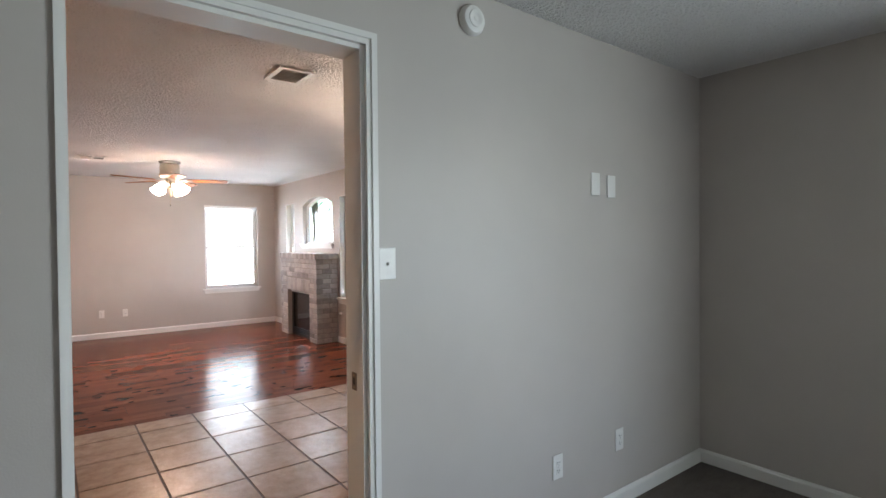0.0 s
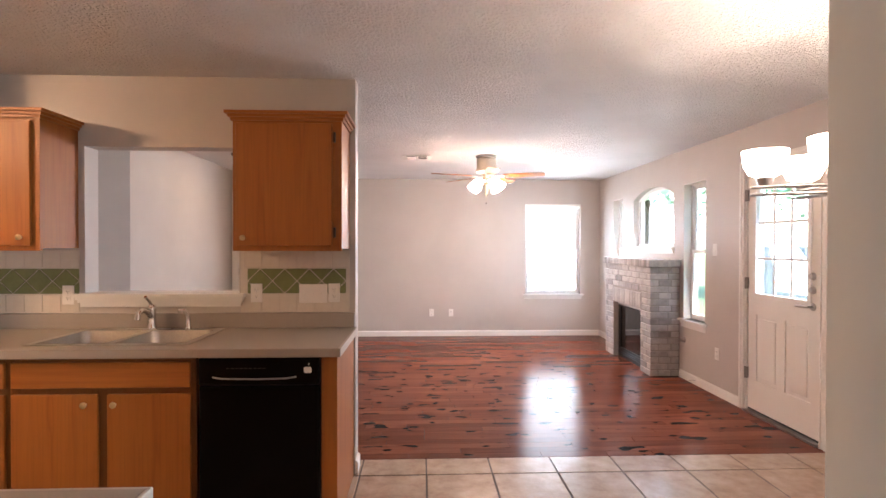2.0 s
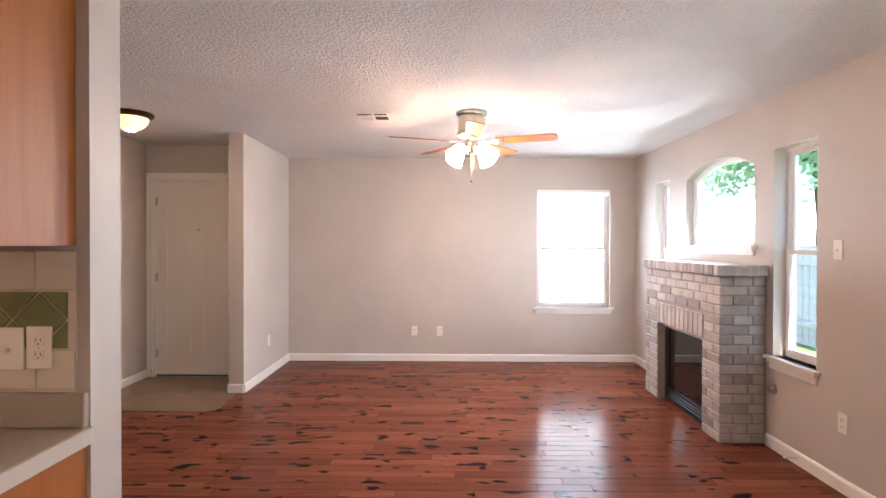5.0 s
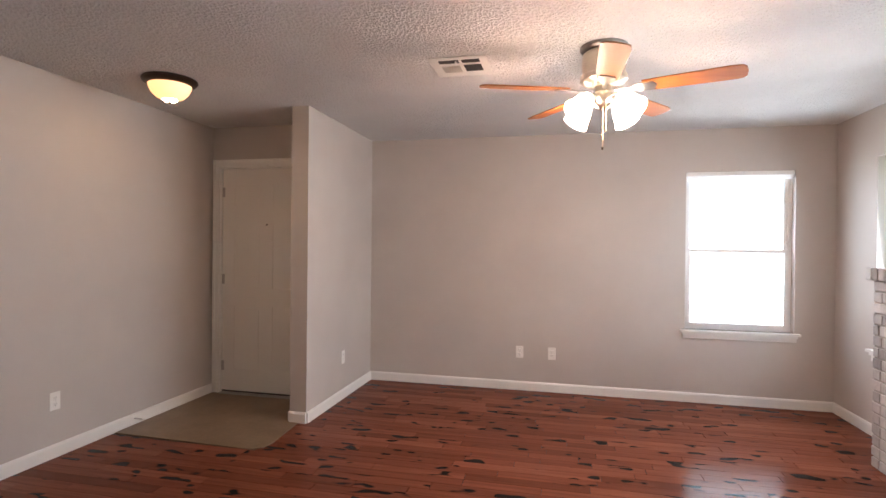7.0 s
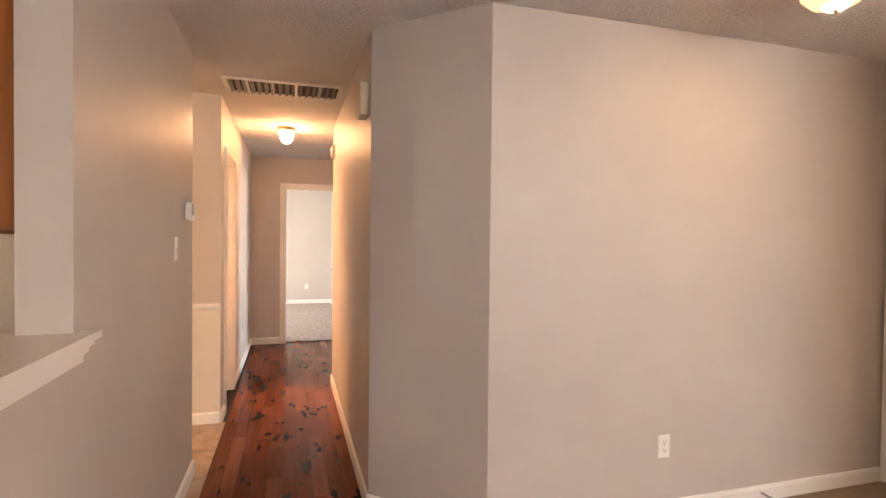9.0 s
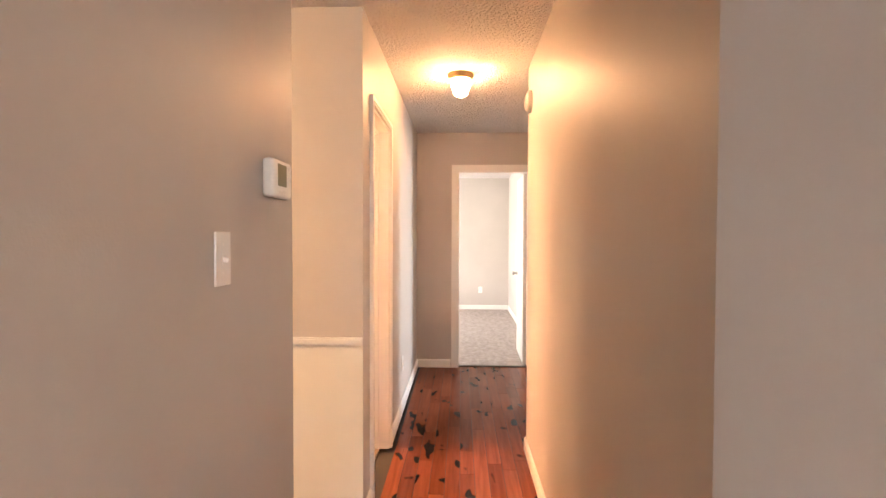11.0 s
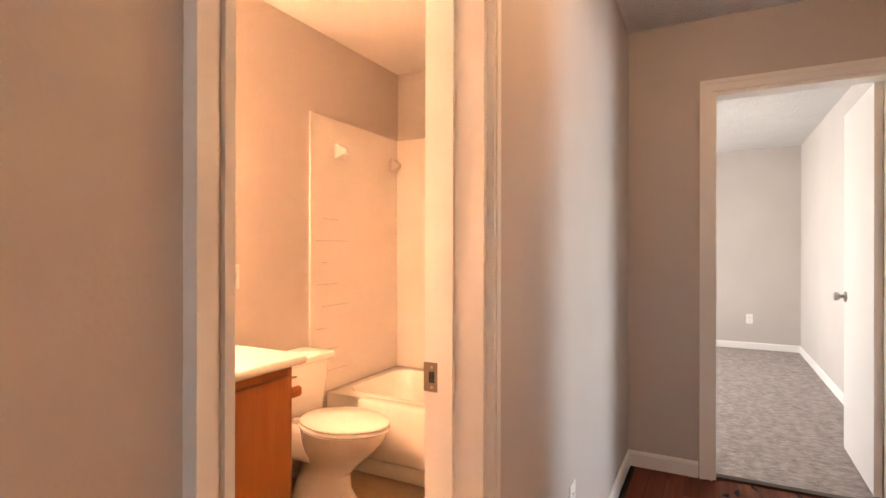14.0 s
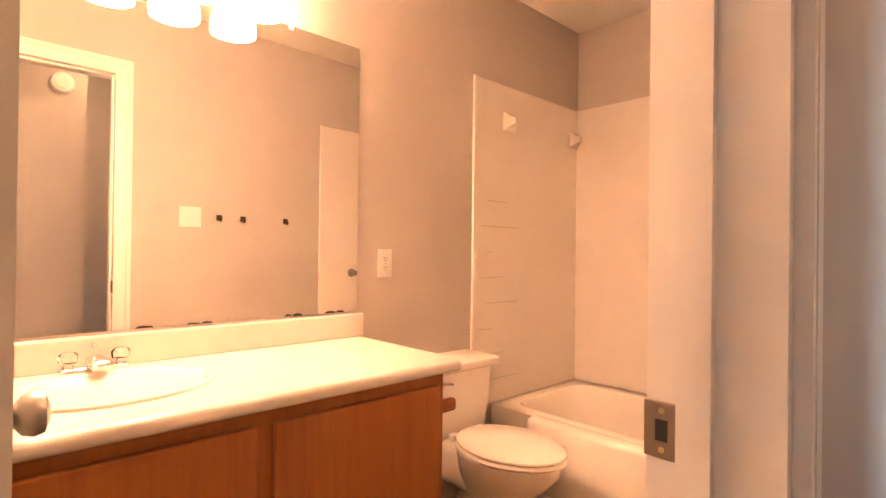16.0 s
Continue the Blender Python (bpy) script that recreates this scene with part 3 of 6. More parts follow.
def patio_door():
    y0, y1 = 4.765, 5.58
    ob = thing("door_patio", (EX + 0.03, y0, 0), "closed white half-glazed back door with a nine-pane window", "door")
    x0, x1 = EX + 0.012, EX + 0.056
    g = (4.885, 5.465, 1.02, 1.90)
    pn = [(4.87, 5.13, 0.28, 0.84), (5.21, 5.47, 0.28, 0.84)]
    part("slab", boxes(*[(x0 + 0.008, x1 - 0.008, p, q, a, b) for p, q, a, b in wall_boxes(y0, y1, 0.035, 2.06, [g])]), DOORP, ob)
    part("face", boxes(*[(x0, x0 + 0.0082, p, q, a, b) for p, q, a, b in wall_boxes(y0, y1, 0.035, 2.06, [g, *pn])]), DOORP, ob)
    for p in pn:
        part("panel", rbox(x0 + 0.0015, x0 + 0.02, p[0] + 0.03, p[1] - 0.03, p[2] + 0.03, p[3] - 0.03, 0.005, 2), DOORP, ob)
    fr = part("glazing_frame", boxes(*[(x0 - 0.012, x0 - 0.0005, p, q, a, b) for p, q, a, b in wall_boxes(g[0] - 0.035, g[1] + 0.035, g[2] - 0.035, g[3] + 0.035, [g])]), TRIM, ob)
    gw, gh = (g[1] - g[0]) / 3, (g[3] - g[2]) / 3
    for k in (1, 2):
        part("glazing_bar", boxes((x0 + 0.010, x0 + 0.018, g[0], g[1], g[2] + gh * k - 0.011, g[2] + gh * k + 0.011)), VINYL, fr)
        part("glazing_bar", boxes((x0 + 0.0105, x0 + 0.0175, g[0] + gw * k - 0.011, g[0] + gw * k + 0.011, g[2], g[3])), VINYL, fr)
    pane = part("pane", boxes((x0 + 0.022, x0 + 0.026, g[0], g[1], g[2], g[3])), GLASS, ob)
    pane.visible_shadow = False
    for z in (1.20, 1.10):
        part("deadbolt", lathe([(0.0, -0.024), (0.02, -0.022), (0.027, -0.008), (0.028, 0.0)], 24, (x0, 4.84, z), "x"), STEEL, ob, "brushed nickel deadbolt", True)
    part("rose", lathe([(0.0, -0.012), (0.026, -0.01), (0.028, 0.0)], 24, (x0, 4.84, 0.98), "x"), STEEL, ob, "", True)
    part("lever", joined(tube([(x0 - 0.008, 4.84, 0.98), (x0 - 0.045, 4.84, 0.98), (x0 - 0.052, 4.86, 0.98), (x0 - 0.05, 4.95, 0.977)], 0.009)), STEEL, ob, "brushed nickel lever", True)
    for z in (0.33, 1.10, 1.85):
        part("hinge", joined(lathe([(0.007, z - 0.05), (0.007, z + 0.05)], 10, (EX - 0.006, 5.592, 0)), boxes((EX - 0.004, EX + 0.012, 5.57, 5.592, z - 0.048, z + 0.048))), DARK_NICKEL, ob, "dull metal hinge")
    part("threshold", boxes((EX - 0.03, EX + 0.1, 4.76, 5.585, 0.0, 0.018)), STEEL, ob, "aluminium threshold")
    part("weather_strip", boxes((x0 + 0.002, x1, y0, y1, 0.018, 0.035)), PLASTIC_DK, ob, "black strip for the dark gap at the door's foot")


patio_door()

# ---- windows ----


def sash_frame(ob, xa, xb, a0, a1, z0, z1, axis, w=0.035, name="window_frame"):
    rows = wall_boxes(a0, a1, z0, z1, [(a0 + w, a1 - w, z0 + w, z1 - w)])
    if axis == "y":
        return part(name, boxes(*[(xa, xb, p, q, a, b) for p, q, a, b in rows]), VINYL, ob)
    return part(name, boxes(*[(p, q, xa, xb, a, b) for p, q, a, b in rows]), VINYL, ob)


def sill_profile(ob, axis, face, side, a0, a1, z, drop=0.085):
    """A stool with a moulded apron under it."""
    def row(u0, u1, o0, o1, za, zb):
        o0, o1 = sorted((face + side * o0, face + side * o1))
        return (o0, o1, u0, u1, za, zb) if axis == "y" else (u0, u1, o0, o1, za, zb)
    st = part("window_sill", boxes(row(a0 - 0.04, a1 + 0.04, -0.10, 0.045, z - 0.02, z)), TRIM, ob)
    part("apron", boxes(row(a0 - 0.02, a1 + 0.02, 0.001, 0.03, z - 0.042, z - 0.0205), row(a0 - 0.015, a1 + 0.015, 0.001, 0.016, z - drop, z - 0.0425)), TRIM, st)


def window_east(name, y0, y1, z0, z1, label):
    ob = thing(name, (EX + 0.1, (y0 + y1) / 2, z0), label, "window")
    ob["kind"] = "structure"
    x0 = EX + 0.085
    sash_frame(ob, x0, x0 + 0.05, y0, y1, z0, z1, "y", 0.03)
    mid = z0 + (z1 - z0) * 0.5
    lo = sash_frame(ob, x0 - 0.012, x0 + 0.016, y0 + 0.028, y1 - 0.028, z0 + 0.028, mid + 0.018, "y", 0.03, "lower_sash")
    hi = sash_frame(ob, x0 + 0.02, x0 + 0.045, y0 + 0.0285, y1 - 0.0285, mid - 0.014, z1 - 0.0285, "y", 0.026, "upper_sash")
    for s, za, zb, x in ((lo, z0 + 0.055, mid - 0.01, x0 + 0.002), (hi, mid + 0.01, z1 - 0.05, x0 + 0.033)):
        p = part("pane", boxes((x, x + 0.004, y0 + 0.05, y1 - 0.05, za, zb)), GLASS, s)
        p.visible_shadow = False
    sill_profile(ob, "y", EX, -1, y0, y1, z0)
    part("reveal", boxes((EX + 0.001, x0, y0, y0 + 0.004, z0, z1), (EX + 0.001, x0, y1 - 0.004, y1, z0, z1), (EX + 0.001, x0, y0 + 0.004, y1 - 0.004, z1 - 0.004, z1)), TRIM, ob)


window_east("window_1", 6.235, 6.66, 0.64, 2.07, "tall narrow white double-hung window beside the fireplace")
window_east("window_2", 8.33, 8.70, 0.64, 2.07, "tall narrow white double-hung window past the fireplace")


def arch_pts(y0, y1, zs, rise, n=20):
    """Points of a shallow arch from y0 to y1."""
    half = (y1 - y0) / 2
    r = (half * half + rise * rise) / (2 * rise)
    c = zs + rise - r
    a = math.asin(half / r)
    return [((y0 + y1) / 2 + r * math.sin(-a + 2 * a * k / n), c + r * math.cos(-a + 2 * a * k / n)) for k in range(n + 1)]


def arch_window():
    y0, y1, z0, zs, rise = 6.885, 7.975, 1.40, 2.0, 0.125
    ob = thing("window_3", (EX + 0.1, (y0 + y1) / 2, z0), "white arched picture window above the brick mantel", "window")
    ob["kind"] = "structure"

    def ring(inset, xa, xb, bottom=True):
        out = [(y0, z0), *arch_pts(y0, y1, zs, rise), (y1, z0)]
        inn = [(y0 + inset, z0 + inset), *arch_pts(y0 + inset, y1 - inset, zs - inset * 0.3, rise - inset * 0.6), (y1 - inset, z0 + inset)]
        bm = bmesh.new()
        v = [[bm.verts.new((x, y, z)) for y, z in pts] for x in (xa, xb) for pts in (out, inn)]
        n = len(out)
        last = n if bottom else n - 1
        for k in range(last):
            j = (k + 1) % n
            bm.faces.new((v[0][k], v[0][j], v[1][j], v[1][k]))
            bm.faces.new((v[2][k], v[2][j], v[3][j], v[3][k]))
            bm.faces.new((v[1][k], v[1][j], v[3][j], v[3][k]))
            bm.faces.new((v[0][k], v[0][j], v[2][j], v[2][k]))
        return bm
    part("window_frame", ring(0.035, EX + 0.085, EX + 0.135), VINYL, ob)
    part("stop_bead", ring(0.016, EX + 0.07, EX + 0.0848), VINYL, ob)
    pts = [(y0 + 0.03, z0 + 0.03), *arch_pts(y0 + 0.03, y1 - 0.03, zs, rise - 0.03), (y1 - 0.03, z0 + 0.03)]
    bm = prism(pts, 0, 0.004)
    turned(bm, Matrix(((0, 0, 1, EX + 0.105), (1, 0, 0, 0), (0, 1, 0, 0), (0, 0, 0, 1))))
    p = part("pane", bm, GLASS, ob)
    p.visible_shadow = False
    sill_profile(ob, "y", EX, -1, y0, y1, z0, 0.07)
    # wall above the arch, which fills the square hole
    a = arch_pts(y0, y1, zs, rise)
    bm = bmesh.new()
    lo, hi = [], []
    for x in (EX, EX + 0.16):
        lo.append([bm.verts.new((x, y, z)) for y, z in a])
        hi.append([bm.verts.new((x, y, 2.139)) for y, z in a])
    for k in range(len(a) - 1):
        for s in (0, 1):
            bm.faces.new((lo[s][k], lo[s][k + 1], hi[s][k + 1], hi[s][k]))
        bm.faces.new((lo[0][k], lo[0][k + 1], lo[1][k + 1], lo[1][k]))
    solid("wall_arch_head", bm, WALL, "greige painted wall over the arched window", "wall")


arch_window()


def window_far():
    x0, x1, z0, z1 = 2.625, 3.5, 0.65, 2.06
    ob = thing("window_4", ((x0 + x1) / 2, FY + 0.1, z0), "white double-hung window with a raised white blind", "window")
    ob["kind"] = "structure"
    y = FY + 0.07
    sash_frame(ob, y, y + 0.05, x0, x1, z0, z1, "x", 0.03)
    mid = (z0 + z1) / 2
    lo = sash_frame(ob, y - 0.010, y + 0.014, x0 + 0.028, x1 - 0.028, z0 + 0.028, mid + 0.018, "x", 0.03, "lower_sash")
    hi = sash_frame(ob, y + 0.018, y + 0.044, x0 + 0.0285, x1 - 0.0285, mid - 0.014, z1 - 0.0285, "x", 0.026, "upper_sash")
    for s, za, zb, q in ((lo, z0 + 0.055, mid - 0.01, y), (hi, mid + 0.01, z1 - 0.05, y + 0.03)):
        p = part("pane", boxes((x0 + 0.05, x1 - 0.05, q, q + 0.004, za, zb)), GLASS, s)
        p.visible_shadow = False
    sill_profile(ob, "x", FY, -1, x0, x1, z0, 0.075)
    bl = thing("window_blind", ((x0 + x1) / 2, FY + 0.03, z1), "white mini blind drawn up under its head rail", "blind")
    part("head_rail", rbox(x0 + 0.006, x1 - 0.006, FY + 0.006, FY + 0.036, z1 - 0.038, z1 - 0.001, 0.003, 1), PLASTIC, bl)
    for k in range(8):
        z = z1 - 0.042 - k * 0.0035
        part("slat", boxes((x0 + 0.01, x1 - 0.01, FY + 0.008, FY + 0.033, z - 0.0012, z)), PLASTIC, bl)
    part("cord", tube([(x0 + 0.06, FY + 0.005, z1 - 0.03), (x0 + 0.06, FY + 0.004, z1 - 0.75)], 0.0015, 6), PLASTIC, bl)


window_far()

# ---- kitchen ----


def knob_small(parent, at, way=(0, -1)):
    x, y, z = at
    s = way[1] or way[0]
    ax = "y" if way[1] else "x"
    part("knob", lathe([(0.006, 0.0), (0.006, s * 0.012), (0.015, s * 0.018), (0.016, s * 0.023), (0.010, s * 0.028), (0.0, s * 0.029)], 18, (x, y, z), ax), BRASS, parent, "worn brass knob", True)


def crown(x0, x1, y0, y1, z, sides):
    """A small stepped crown round the top of an upper cabinet whose back is at y1."""
    rows = []
    for k, (o, za, zb) in enumerate(((0.010, -0.030, -0.012), (0.022, -0.012, 0.004), (0.036, 0.004, 0.020))):
        rows.append((x0 - (o if sides[0] else 0), x1 + (o if sides[1] else 0), y0 - o, y1, z + za, z + zb))
    return boxes(*rows)


def upper_cabinet(name, x0, x1, y0, y1, z0, z1, doors, knobs, label, sides=(1, 1)):
    ob = thing(name, ((x0 + x1) / 2, y1, z0), label, "cabinet")
    part("body", boxes((x0, x1, y0 + 0.02, y1 - 0.003, z0 + 0.012, z1)), OAK_SHADE, ob)
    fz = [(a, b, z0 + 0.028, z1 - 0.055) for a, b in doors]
    part("face_frame", boxes(*[(p, q, y0, y0 + 0.0205, a, b) for p, q, a, b in wall_boxes(x0, x1, z0, z1, [(a + 0.012, b - 0.012, c + 0.012, d - 0.012) for a, b, c, d in fz])]), OAK_SHADE, ob)
    for (a, b, c, d), (kx, hx) in zip(fz, knobs):
        door = part("door", rbox(a, b, y0 - 0.019, y0 - 0.001, c, d, 0.005, 2), OAK_Z, ob)
        knob_small(door, (kx, y0 - 0.019, c + 0.045))
        for hz in (c + 0.075, d - 0.075):
            part("hinge", rbox(hx - 0.006, hx + 0.006, y0 - 0.022, y0 - 0.001, hz - 0.028, hz + 0.028, 0.002, 1), BRONZE, door, "dark hinge")
    part("crown", crown(x0, x1, y0, y1 - 0.003, z1 - 0.01, sides), OAK_X, ob)
    return ob


upper_cabinet("upper_cabinet", -0.03, 0.565, 4.135, SY0, 1.387, 2.145, [(-0.01, 0.515)], [(0.035, 0.527)], "golden oak wall cabinet with one flat door", (1, 1))
upper_cabinet("upper_cabinet", -1.83, -1.06, 4.135, SY0, 1.387, 2.145, [(-1.80, -1.46), (-1.445, -1.10)], [(-1.50, -1.81), (-1.145, -1.455)], "golden oak wall cabinet with two flat doors", (0, 1))


def near_cabinet():
    """Wall cabinet over the short counter; its doors face the sink."""
    x0, x1, y0, y1, z0, z1 = -0.75, 0.408, RY1, 2.0, 1.395, 2.145
    ob = thing("upper_cabinet", (0, y0, z0), "golden oak wall cabinet over the short counter", "cabinet")
    part("body", boxes((x0, x1, y0 + 0.003, y1 - 0.02, z0 + 0.012, z1)), OAK_SHADE, ob)
    part("face_frame", boxes((x0, x1, y1 - 0.0195, y1, z0, z1)), OAK_SHADE, ob)
    for a, b in ((-0.72, -0.19), (-0.17, 0.38)):
        part("door", rbox(a, b, y1 + 0.001, y1 + 0.019, z0 + 0.028, z1 - 0.055, 0.005, 2), OAK_Z, ob)
    part("crown", boxes((x0, x1 + 0.005, y0 + 0.003, y1 + 0.02, z1 - 0.02, z1 + 0.008)), OAK_X, ob)


near_cabinet()


def base_cabinet(name, x0, x1, yf, yb, cols, label, drawers=True):
    """A base unit with false drawer fronts and doors; cols: (x0, x1, knob x)."""
    ob = thing(name, ((x0 + x1) / 2, yb, 0), label, "cabinet")
    part("body", boxes((x0, x1, yf + 0.02, yb - 0.003, 0.10, 0.60), (x0, x0 + 0.018, yf + 0.02, yb - 0.003, 0.6, 0.872), (x1 - 0.018, x1, yf + 0.02, yb - 0.003, 0.6, 0.872)), OAK_SHADE, ob)
    part("toe_kick", boxes((x0, x1, yf + 0.075, yf + 0.09, 0.0, 0.10)), BLACK_MATT, ob)
    part("face_frame", boxes((x0, x1, yf, yf + 0.0205, 0.10, 0.872)), OAK_F, ob, "darker oak face frame")
    if drawers:
        part("drawer_front", rbox(cols[0][0], cols[-1][1], yf - 0.019, yf - 0.001, 0.722, 0.848, 0.005, 2), OAK_X, ob)
    for a, b, k in cols:
        door = part("door", rbox(a, b, yf - 0.019, yf - 0.001, 0.13, 0.692, 0.005, 2), OAK_Z, ob)
        knob_small(door, (k, yf - 0.019, 0.645))
    return ob


YF = 3.835
base_cabinet("base_cabinet", -0.985, -0.10, YF, SY0, [(-0.975, -0.565, -0.62), (-0.522, -0.122, -0.48)], "golden oak sink base with two flat doors")
base_cabinet("base_cabinet", -1.83, -0.987, YF, SY0, [(-1.81, -1.42, -1.46), (-1.40, -1.005, -1.36)], "golden oak base cabinet with two flat doors")


def dishwasher():
    x0, x1 = -0.088, 0.508
    ob = thing("dishwasher", ((x0 + x1) / 2, YF + 0.3, 0), "black dishwasher under the grey counter", "dishwasher")
    part("body", boxes((x0, x1, YF + 0.03, SY0 - 0.02, 0.0, 0.868)), BLACK_MATT, ob)
    part("door", rbox(x0 + 0.004, x1 - 0.004, YF - 0.012, YF + 0.029, 0.11, 0.725, 0.008, 3), BLACK, ob)
    cp = part("control_panel", rbox(x0 + 0.004, x1 - 0.004, YF - 0.02, YF + 0.029, 0.729, 0.866, 0.01, 3), BLACK, ob)
    part("handle", joined(tube([(x0 + 0.075, YF - 0.022, 0.772), (x0 + 0.12, YF - 0.037, 0.768), (x0 + 0.3, YF - 0.042, 0.766), (x1 - 0.16, YF - 0.037, 0.768), (x1 - 0.115, YF - 0.022, 0.772)], 0.0042, 10)), STEEL, cp, "slim steel handle", True)
    for k in range(9):
        part("button", boxes((x0 + 0.14 + 0.022 * k, x0 + 0.154 + 0.022 * k, YF - 0.0215, YF - 0.0195, 0.812, 0.8165)), GREY_DARK, cp)
    part("kick_plate", boxes((x0 + 0.004, x1 - 0.004, YF + 0.03, YF + 0.04, 0.0, 0.105)), BLACK_MATT, ob)
    s = thing("sticker", (x1 - 0.06, YF - 0.021, 0.805), "small white fruit-shaped sticker on the black dishwasher", "sticker")
    pts = []
    for k in range(28):
        a = 2 * math.pi * k / 28
        r = 0.0185 + 0.0025 * math.cos(2 * a) - 0.002 * math.cos(a * 4)
        pts.append((r * math.cos(a), r * math.sin(a)))
    bm = joined(prism(pts, 0, 0.001), turned(prism([(0.0, 0.023), (0.006, 0.025), (0.011, 0.034), (0.004, 0.031)], 0, 0.001), Matrix.Identity(4)))
    turned(bm, Matrix(((1, 0, 0, x1 - 0.06), (0, 0, -1, YF - 0.0205), (0, 1, 0, 0.805), (0, 0, 0, 1))))
    part("face", bm, PLASTIC, s)


dishwasher()
ep = thing("end_panel", (0.55, YF, 0), "golden oak end panel closing the counter run", "panel")
part("stile", boxes((0.512, 0.590, YF - 0.002, YF + 0.02, 0.0, 0.872)), OAK_Z, ep)
part("side", boxes((0.572, 0.590, YF + 0.0205, SY0 - 0.003, 0.0, 0.872)), OAK_Z, ep)


def worktop(name, x0, x1, y0, y1, label, hole=None, splash=None):
    ob = thing(name, ((x0 + x1) / 2, (y0 + y1) / 2, 0.874), label, "worktop")
    bm = bmesh.new()
    rings = [[(x0, y0), (x1, y0), (x1, y1), (x0, y1)]]
    if hole:
        a, b, c, d = hole
        rings.append([(a, c), (b, c), (b, d), (a, d)])
    vs = [[[bm.verts.new((p, q, z)) for p, q in r] for z in (0.874, 0.914)] for r in rings]
    for lo, hi in vs:
        for i in range(4):
            j = (i + 1) % 4
            bm.faces.new((lo[i], lo[j], hi[j], hi[i]))
    for k in (0, 1):
        if hole:
            for i in range(4):
                j = (i + 1) % 4
                bm.faces.new((vs[0][k][i], vs[0][k][j], vs[1][k][j], vs[1][k][i]))
        else:
            bm.faces.new(vs[0][k])
    bmesh.ops.recalc_face_normals(bm, faces=bm.faces)
    part("slab", bm, LAMINATE, ob)
    return ob


wt = worktop("worktop", -1.83, 0.600, 3.797, SY0 - 0.002, "grey laminate worktop with an upstand", (-0.955, -0.195, 3.925, 4.33))
part("end_edge", boxes((0.6005, 0.612, 3.797, SY0 - 0.002, 0.872, 0.914)), LAM_EDGE, wt, "pale laminate edge strip")
part("front_edge", rbox(-1.83, 0.612, 3.786, 3.7968, 0.872, 0.9142, 0.004, 2), LAMINATE, wt)
part("upstand", rbox(-1.81, 0.598, SY0 - 0.022, SY0 - 0.002, 0.9145, 1.006, 0.004, 2), LAMINATE, wt)
part("upstand", rbox(-1.829, -1.811, 3.80, SY0 - 0.002, 0.9145, 1.006, 0.004, 2), LAMINATE, wt)
wt2 = worktop("worktop", -0.75, 0.435, RY1 + 0.002, 2.344, "grey laminate worktop beside the doorway")
part("end_edge", rbox(0.4355, 0.447, RY1 + 0.002, 2.345, 0.872, 0.9142, 0.004, 2), LAM_EDGE, wt2, "pale laminate edge strip")
part("front_edge", rbox(-0.75, 0.447, 2.3445, 2.356, 0.872, 0.9142, 0.004, 2), LAM_EDGE, wt2)
bc = thing("base_cabinet", (-0.15, RY1, 0), "golden oak base cabinet under the short counter", "cabinet")
part("body", boxes((-0.75, 0.42, RY1 + 0.003, 2.29, 0.0, 0.872)), OAK_SHADE, bc)
part("face_frame", boxes((-0.75, 0.42, 2.2905, 2.31, 0.1, 0.872)), OAK_SHADE, bc)
for a, b in ((-0.73, -0.18), (-0.15, 0.40)):
    part("door", rbox(a, b, 2.311, 2.329, 0.13, 0.692, 0.005, 2), OAK_Z, bc)
    part("drawer_front", rbox(a, b, 2.311, 2.329, 0.722, 0.848, 0.005, 2), OAK_X, bc)


